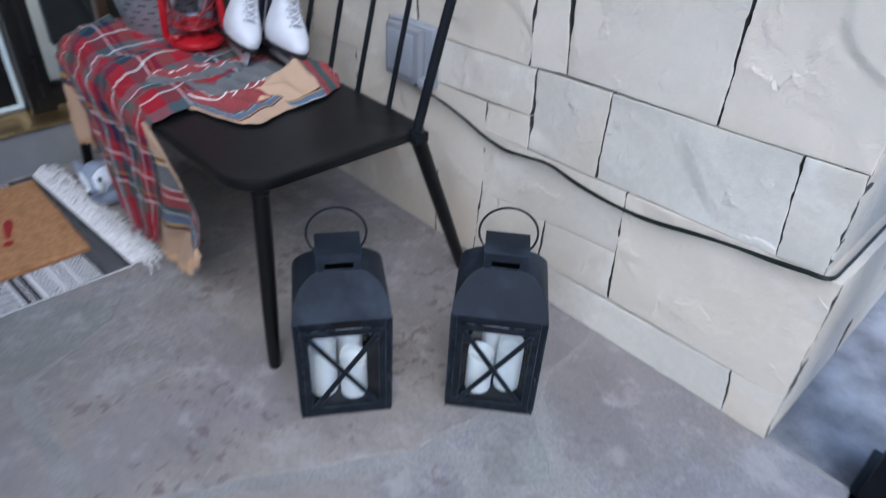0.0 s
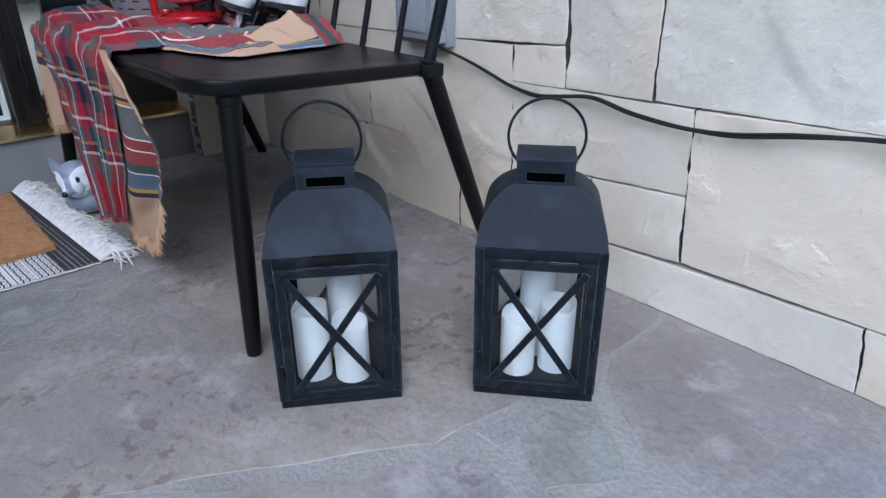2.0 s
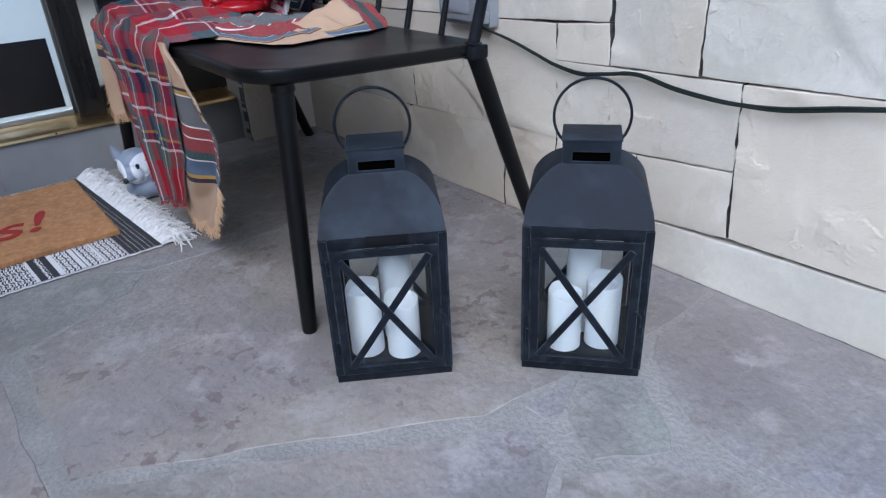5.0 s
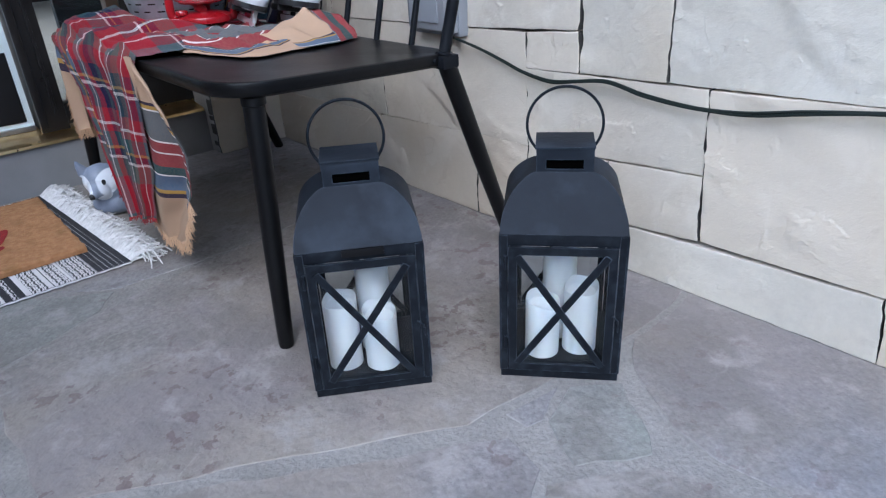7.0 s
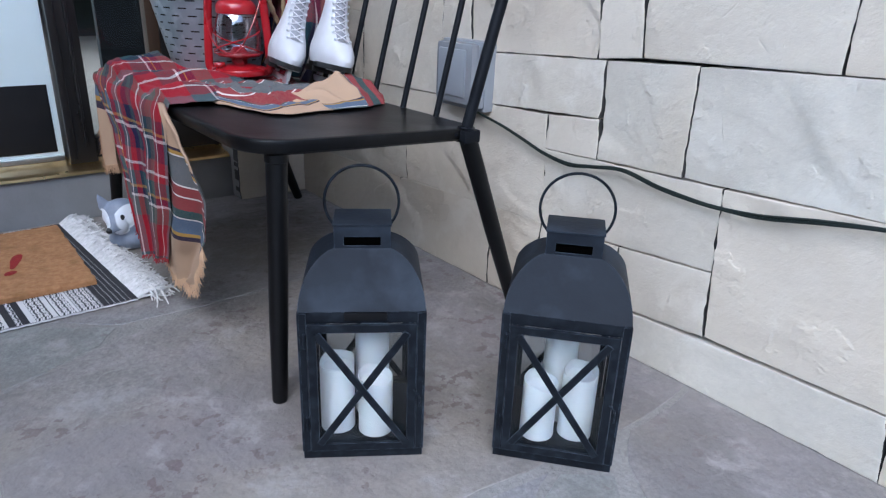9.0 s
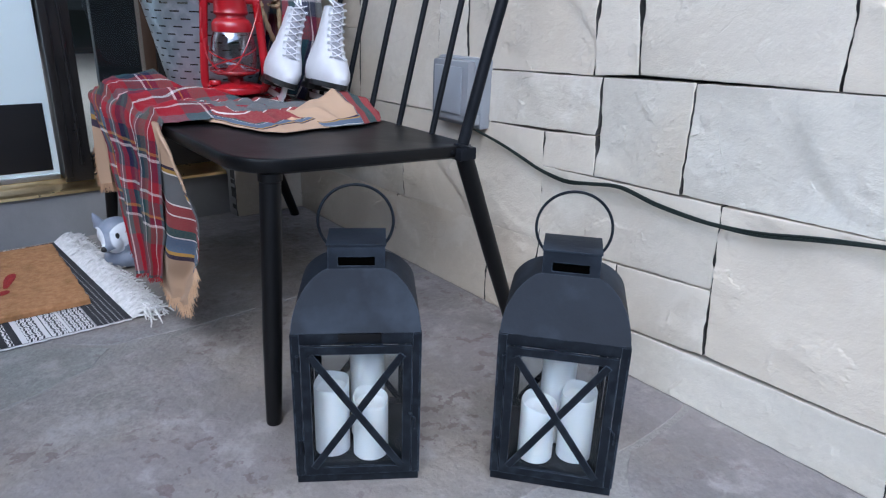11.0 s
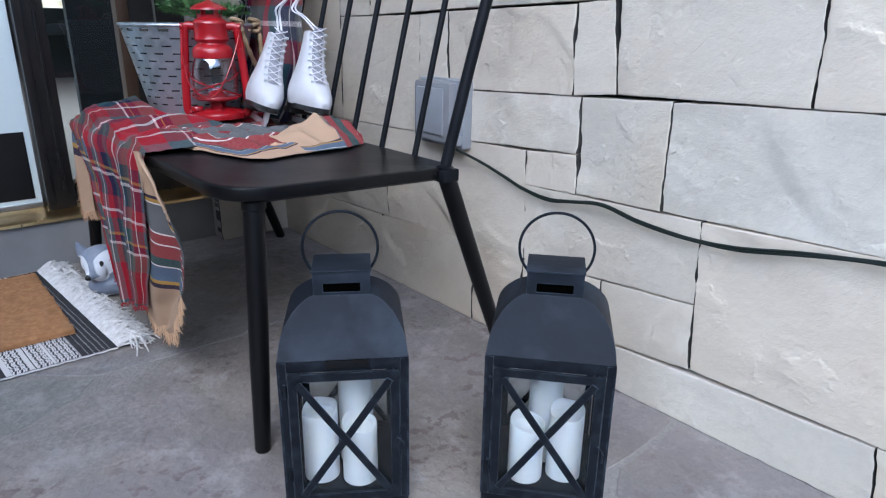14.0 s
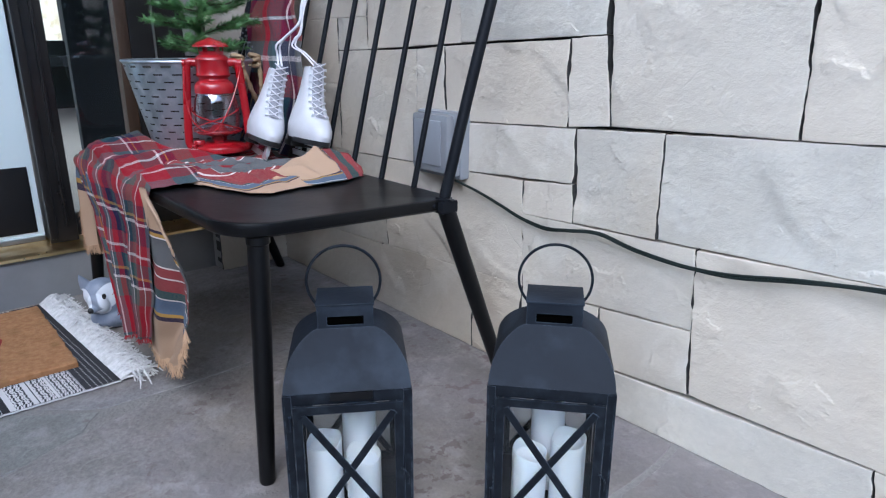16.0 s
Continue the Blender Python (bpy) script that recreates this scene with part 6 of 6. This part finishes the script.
for _z, _count, _len in ((0.03, 5, 0.125), (0.07, 5, 0.145), (0.12, 5, 0.14), (0.18, 5, 0.12), (0.25, 4, 0.10), (0.32, 4, 0.075), (0.39, 4, 0.05), (0.44, 3, 0.04)):
    _o = _rng.random() * 6
    for _k in range(_count):
        _a = _o + 2 * math.pi * _k / _count + _rng.gauss(0, 0.15)
        _d = Vector((math.cos(_a), math.sin(_a), _rng.uniform(0.05, 0.38)))
        _l = _len * _rng.uniform(0.68, 0.9)
        sprig((0, 0, _z + _rng.gauss(0, 0.006)), _d, _l, _rng, 0.019)
        for _s in (-1, 1, -0.8, 0.8):
            _f = _rng.uniform(0.35, 0.75)
            _b = _a + _s * _rng.uniform(0.5, 0.9)
            sprig(Vector((0, 0, _z)) + _d.normalized() * _l * _f, (math.cos(_b), math.sin(_b), _rng.uniform(0.0, 0.3)), _l * 0.5, _rng, 0.018)
tagged(part("limb_wood", _limbs, BARK, fir), kind="stuff")
tagged(part("needle_cover", _needles, NEEDLE, fir, "dense short green needles", smooth=False), kind="stuff")
SILVER = mat("silver_glitter", (0.12, 0.12, 0.13), 0.4, (0.22, 0.22, 0.24), 90, metal=0.9)
pick = thing("glitter_berry_pick", SET_BACK @ pose(0.392, 1.175, 0.655), "silver glitter berry pick stuck in the bucket", "ornament")
part("stem", tube(bmesh.new(), [(-0.01, 0.01, -0.012), (0.004, -0.004, 0.03), (0.012, -0.012, 0.06)], 0.0014, 6), SILVER, pick)
for _k in range(16):
    part("berry", lathe(bmesh.new(), [(0.0002, -0.0026), (0.0018, -0.0018), (0.0026, 0), (0.0018, 0.0018), (0.0002, 0.0026)], 8, pose(0.008 + _rng.gauss(0, 0.013), -0.008 + _rng.gauss(0, 0.012), 0.045 + _rng.gauss(0, 0.014))), SILVER, pick)

# ---- red hurricane lamp ----
RED = mat("red_enamel", (0.29, 0.005, 0.010), 0.28, (0.34, 0.008, 0.014), 12, coat=0.3, rough_var=0.06)
LAMP_GLASS = glass_mat("lamp_glass", (0.80, 0.84, 0.86), face_on=0.20, edge=0.9, power=2.2)
lamp = thing("oil_lamp", SET_BACK @ pose(0.252, 1.025, 0.458, 0, 0, -34), "red enamelled hurricane oil lamp with a clear globe", "oil lamp")
tank = part("tank", lathe(bmesh.new(), [(0.002, 0.0), (0.054, 0.0), (0.061, 0.003), (0.062, 0.010), (0.060, 0.015), (0.050, 0.019), (0.034, 0.023), (0.018, 0.026), (0.002, 0.026)], 44), RED, lamp)
part("filler_cap", lathe(bmesh.new(), [(0.009, 0.0), (0.009, 0.005), (0.013, 0.006), (0.013, 0.012), (0.011, 0.015), (0.001, 0.016)], 20, pose(-0.038, -0.030, 0.015)), RED, tank)
part("burner", lathe(bmesh.new(), [(0.017, 0.024), (0.017, 0.034), (0.024, 0.038), (0.030, 0.041), (0.020, 0.050), (0.012, 0.060), (0.004, 0.062)], 28), RED, lamp)
knob = part("wick_knob", lathe(bmesh.new(), [(0.001, 0.0), (0.009, 0.0), (0.0105, 0.002), (0.0105, 0.006), (0.005, 0.008), (0.001, 0.008)], 18, pose(0.004, -0.020, 0.030, 90)), RED, lamp)
part("knob_stem", tube(bmesh.new(), [(0.004, -0.008, 0.030), (0.004, -0.021, 0.030)], 0.002, 8), RED, knob)
part("globe_plate", lathe(bmesh.new(), [(0.028, 0.041), (0.045, 0.042), (0.047, 0.045), (0.044, 0.048), (0.030, 0.046)], 36), RED, lamp)
_g = part("globe", lathe(bmesh.new(), [(0.041, 0.047), (0.0465, 0.057), (0.0490, 0.074), (0.0485, 0.096), (0.0455, 0.116), (0.041, 0.130), (0.038, 0.135)], 40), LAMP_GLASS, lamp, "clear glass globe")
_g.visible_shadow = False
part("hood", lathe(bmesh.new(), [(0.040, 0.131), (0.0425, 0.132), (0.043, 0.135), (0.0425, 0.148), (0.038, 0.155), (0.032, 0.159), (0.031, 0.164), (0.036, 0.168), (0.037, 0.171), (0.0355, 0.175), (0.0345, 0.200), (0.036, 0.203), (0.035, 0.207), (0.030, 0.212), (0.026, 0.214), (0.026, 0.222)], 40), RED, lamp, "stepped red hood")
for _k in range(6):
    _a = radians(60 * _k + 15)
    part("vent_post", boxed(-0.005, 0.005, -0.001, 0.001, 0.220, 0.235, m=pose(0.025 * math.cos(_a), 0.025 * math.sin(_a), 0, 0, 0, 60 * _k + 105)), RED, lamp)
part("cap", lathe(bmesh.new(), [(0.034, 0.2315), (0.0385, 0.2305), (0.0375, 0.234), (0.029, 0.240), (0.014, 0.245), (0.008, 0.248), (0.002, 0.250)], 40), RED, lamp)
for _s in (-1, 1):
    _pts = smooth_path([(_s * 0.040, 0, 0.010), (_s * 0.056, 0, 0.009), (_s * 0.0655, 0, 0.016), (_s * 0.067, 0, 0.034), (_s * 0.064, 0, 0.09), (_s * 0.0585, 0, 0.16), (_s * 0.0555, 0, 0.188), (_s * 0.050, 0, 0.197), (_s * 0.034, 0, 0.197)], 6)
    _tube = part("side_tube", tube(bmesh.new(), _pts, 0.0072, 14, squash=1.25), RED, lamp)
    part("handle_ear", lathe(bmesh.new(), [(0.001, -0.003), (0.008, -0.003), (0.008, 0.003), (0.001, 0.003)], 16, pose(_s * 0.0605, 0, 0.196, 0, 90)), RED, _tube)
for _s in (-1, 1):
    _pts = [((0.0515 + 0.004 * math.sin(math.pi * t)) * math.cos(w), (0.0515 + 0.004 * math.sin(math.pi * t)) * math.sin(w), 0.048 + 0.052 * t) for t, w in ((k / 24, radians(-90 - _s * 86 + _s * 172 * k / 24)) for k in range(25))]
    part("guard_wire", tube(bmesh.new(), _pts, 0.0013, 6), RED, lamp)
part("guard_wire", tube(bmesh.new(), [(0.052 * math.cos(a), 0.052 * math.sin(a), 0.049) for a in (2 * math.pi * k / 40 for k in range(40))], 0.0014, 6, closed=True), RED, lamp)
part("bail", tube(bmesh.new(), smooth_path([(0.060, 0, 0.196), (0.061, -0.018, 0.176), (0.044, -0.050, 0.115), (0.016, -0.059, 0.064), (-0.012, -0.059, 0.052), (-0.045, -0.046, 0.078), (-0.060, -0.020, 0.14), (-0.060, 0, 0.196)], 6), 0.0014, 6), RED, lamp, "thin wire bail hanging in front")

# ---- ice skates ----
LEATHER = mat("white_skate_leather", (0.50, 0.495, 0.52), 0.42, (0.57, 0.565, 0.58), 20, 0.0006, 120, spots=(0.50, 0.49, 0.50), spot_scale=30, spot_amount=0.2)
# tongue grey is darkened to hold the shade between the laces
TONGUE = mat("shade_grey_tongue", (0.20, 0.20, 0.22), 0.9, (0.26, 0.26, 0.28), 40)
SOLE = mat("black_heel_varnish", (0.01, 0.01, 0.011), 0.3, (0.02, 0.02, 0.02), 20)
CHROME = mat("chromed_steel", (0.75, 0.76, 0.78), 0.28, (0.66, 0.67, 0.69), 30, metal=0.7)
LACE = mat("white_cotton_lace", (0.56, 0.55, 0.58), 0.9, (0.64, 0.62, 0.65), 200)


def skate(m, label):
    """Figure skate: lofted boot, tongue, laces with hooks, sole with heel, chromed blade."""
    S = thing("ice_skate", m, label, "skate", "pair of ice skates")
    rows = [(0.0, 0.108, 0.062, 0.030), (0.012, 0.112, 0.064, 0.033), (0.026, 0.106, 0.064, 0.034), (0.038, 0.092, 0.062, 0.033), (0.050, 0.072, 0.058, 0.031), (0.062, 0.054, 0.053, 0.029), (0.078, 0.040, 0.047, 0.0255), (0.098, 0.031, 0.041, 0.0225), (0.120, 0.026, 0.037, 0.0205), (0.142, 0.023, 0.034, 0.0190), (0.158, 0.022, 0.031, 0.0180)]
    bm, rings, n = bmesh.new(), [], 36
    for z, f, bk, w in rows:
        ring = []
        for k in range(n):
            a = 2 * math.pi * k / n
            c, s = math.cos(a), math.sin(a)
            e = 0.8
            px = w * math.copysign(abs(c) ** e, c) * (1 - 0.16 * max(0, -s) ** 2 * (f > 0.08))
            py = (bk if s > 0 else f) * math.copysign(abs(s) ** e, s)
            ring.append(bm.verts.new((px, py, z)))
        rings.append(ring)
    for r, q in zip(rings, rings[1:]):
        for k in range(n):
            bm.faces.new((r[k], r[(k + 1) % n], q[(k + 1) % n], q[k]))
    bm.faces.new(list(reversed(rings[0])))
    inner = [bm.verts.new(v.co * 1.0 + Vector((-v.co.x * 0.12, -v.co.y * 0.12, -0.001))) for v in rings[-1]]
    deep = [bm.verts.new(v.co + Vector((0, 0, -0.05))) for v in inner]
    for a, b in ((rings[-1], inner), (inner, deep)):
        for k in range(n):
            bm.faces.new((a[k], a[(k + 1) % n], b[(k + 1) % n], b[k]))
    bm.faces.new(deep)
    part("boot", bm, LEATHER, S, "scuffed white leather boot")
    fr = lambda z: lerp_on([(r[0], -r[1]) for r in rows], z)
    bm = bmesh.new()
    sheet(bm, 6, 20, lambda u, v: ((u - 0.5) * 0.020, fr(0.052 + 0.116 * v) - 0.0035 + 8 * (u - 0.5) ** 2 * 0.002, 0.052 + 0.116 * v))
    part("tongue", bm, TONGUE, S, "tongue coloured darker grey for the shade under the laces")
    for k in range(8):
        z = 0.054 + 0.0145 * k
        for s in (-1, 1):
            part("lace", tube(bmesh.new(), [(s * 0.0135, fr(z) + 0.001, z), (0.0, fr(z + 0.007) - 0.0065, z + 0.006), (-s * 0.0135, fr(z + 0.0145) + 0.001, z + 0.0145)], 0.0013, 6), LACE, S)
            part("eyelet", lathe(bmesh.new(), [(0.001, 0.002), (0.0028, 0.0015), (0.003, 0)], 8, pose(s * 0.0155, fr(z) + 0.001, z, 90)), CHROME, S)
    bm = bmesh.new()
    ring = [(v[0], v[1]) for v in [(0.95 * (0.034 * math.cos(a)) * (0.82 if -0.01 < (0.07 if math.sin(a) > 0 else 0.113) * math.sin(a) < 0.03 else 1), (0.07 if math.sin(a) > 0 else 0.113) * math.sin(a)) for a in (2 * math.pi * k / 36 for k in range(36))]]
    lo, hi = [bm.verts.new((x, y, -0.009)) for x, y in ring], [bm.verts.new((x * 1.03, y * 1.01, 0.002)) for x, y in ring]
    for k in range(36):
        bm.faces.new((lo[k], lo[(k + 1) % 36], hi[(k + 1) % 36], hi[k]))
    bm.faces.new(list(reversed(lo)))
    bm.faces.new(hi)
    part("sole", bm, SOLE, S, "glossy black sole and heel")
    part("heel", boxed(-0.026, 0.026, 0.018, 0.066, -0.022, -0.008, 0.004), SOLE, S)
    blade = part("blade", boxed(-0.002, 0.002, -0.094, 0.085, -0.043, -0.030, 0.0008), CHROME, S, "bright steel blade")
    part("stanchion", boxed(-0.004, 0.004, -0.092, -0.070, -0.034, -0.008, 0.001), CHROME, blade)
    part("stanchion", boxed(-0.003, 0.003, 0.030, 0.056, -0.028, -0.020, 0.001), CHROME, blade)
    part("sole_plate", boxed(-0.018, 0.018, -0.092, -0.045, -0.0115, -0.009, 0.001), CHROME, blade)
    return S


LEAN_R = lambda deg: Matrix.Rotation(radians(deg), 4, Vector((0.46, 0.89, 0)))
SK_A = SET_BACK @ pose(0.302, 0.908, 0.499) @ LEAN_R(18) @ pose(0, 0, 0, -4, 0, -16) @ Matrix.Diagonal((1.05, 0.96, 0.94, 1))
SK_B = SET_BACK @ pose(0.355, 0.809, 0.501) @ LEAN_R(12) @ pose(0, 0, 0, -5, 0, -10) @ Matrix.Diagonal((1.05, 0.96, 0.94, 1))
skate(SK_A, "white leather figure skate standing on the blanket")
skate(SK_B, "white leather figure skate leaning towards the bench back")
laces = tagged(new("skate_laces"), "long white laces tied together above the skates", "laces")
_ta, _tb = SK_A @ Vector((0, -0.022, 0.160)), SK_B @ Vector((0, -0.022, 0.160))
_join = [SET_BACK @ Vector((0.395, 0.880, 0.740)), SET_BACK @ Vector((0.420, 0.900, 0.789)), SET_BACK @ Vector((0.49, 0.92, 0.86)), SET_BACK @ Vector((0.548, 0.93, 0.915))]
for _o in (-0.005, 0.005):
    _w = Vector((_o, _o * 0.6, 0))
    part("lace", tube(bmesh.new(), smooth_path([_ta + Vector((_o, 0, -0.004)), SET_BACK @ Vector((0.352, 0.902, 0.672)) + _w, SET_BACK @ Vector((0.351, 0.90, 0.692)) + _w * 1.4, SET_BACK @ Vector((0.368, 0.897, 0.709)) + _w * 0.6] + [q + _w * 0.5 for q in _join], 8), 0.0024, 7, squash=0.6), LACE, laces)
    part("lace", tube(bmesh.new(), smooth_path([_tb + Vector((_o, 0, -0.004)), SET_BACK @ Vector((0.378, 0.838, 0.676)) + _w, SET_BACK @ Vector((0.362, 0.85, 0.690)) + _w * 1.3, SET_BACK @ Vector((0.374, 0.862, 0.706)) + _w * 0.7, SET_BACK @ Vector((0.390, 0.868, 0.722)) + _w * 0.4] + [q + Vector((0.004, -0.006, 0)) - _w * 0.4 for q in _join[1:]], 8), 0.0024, 7, squash=0.6), LACE, laces)
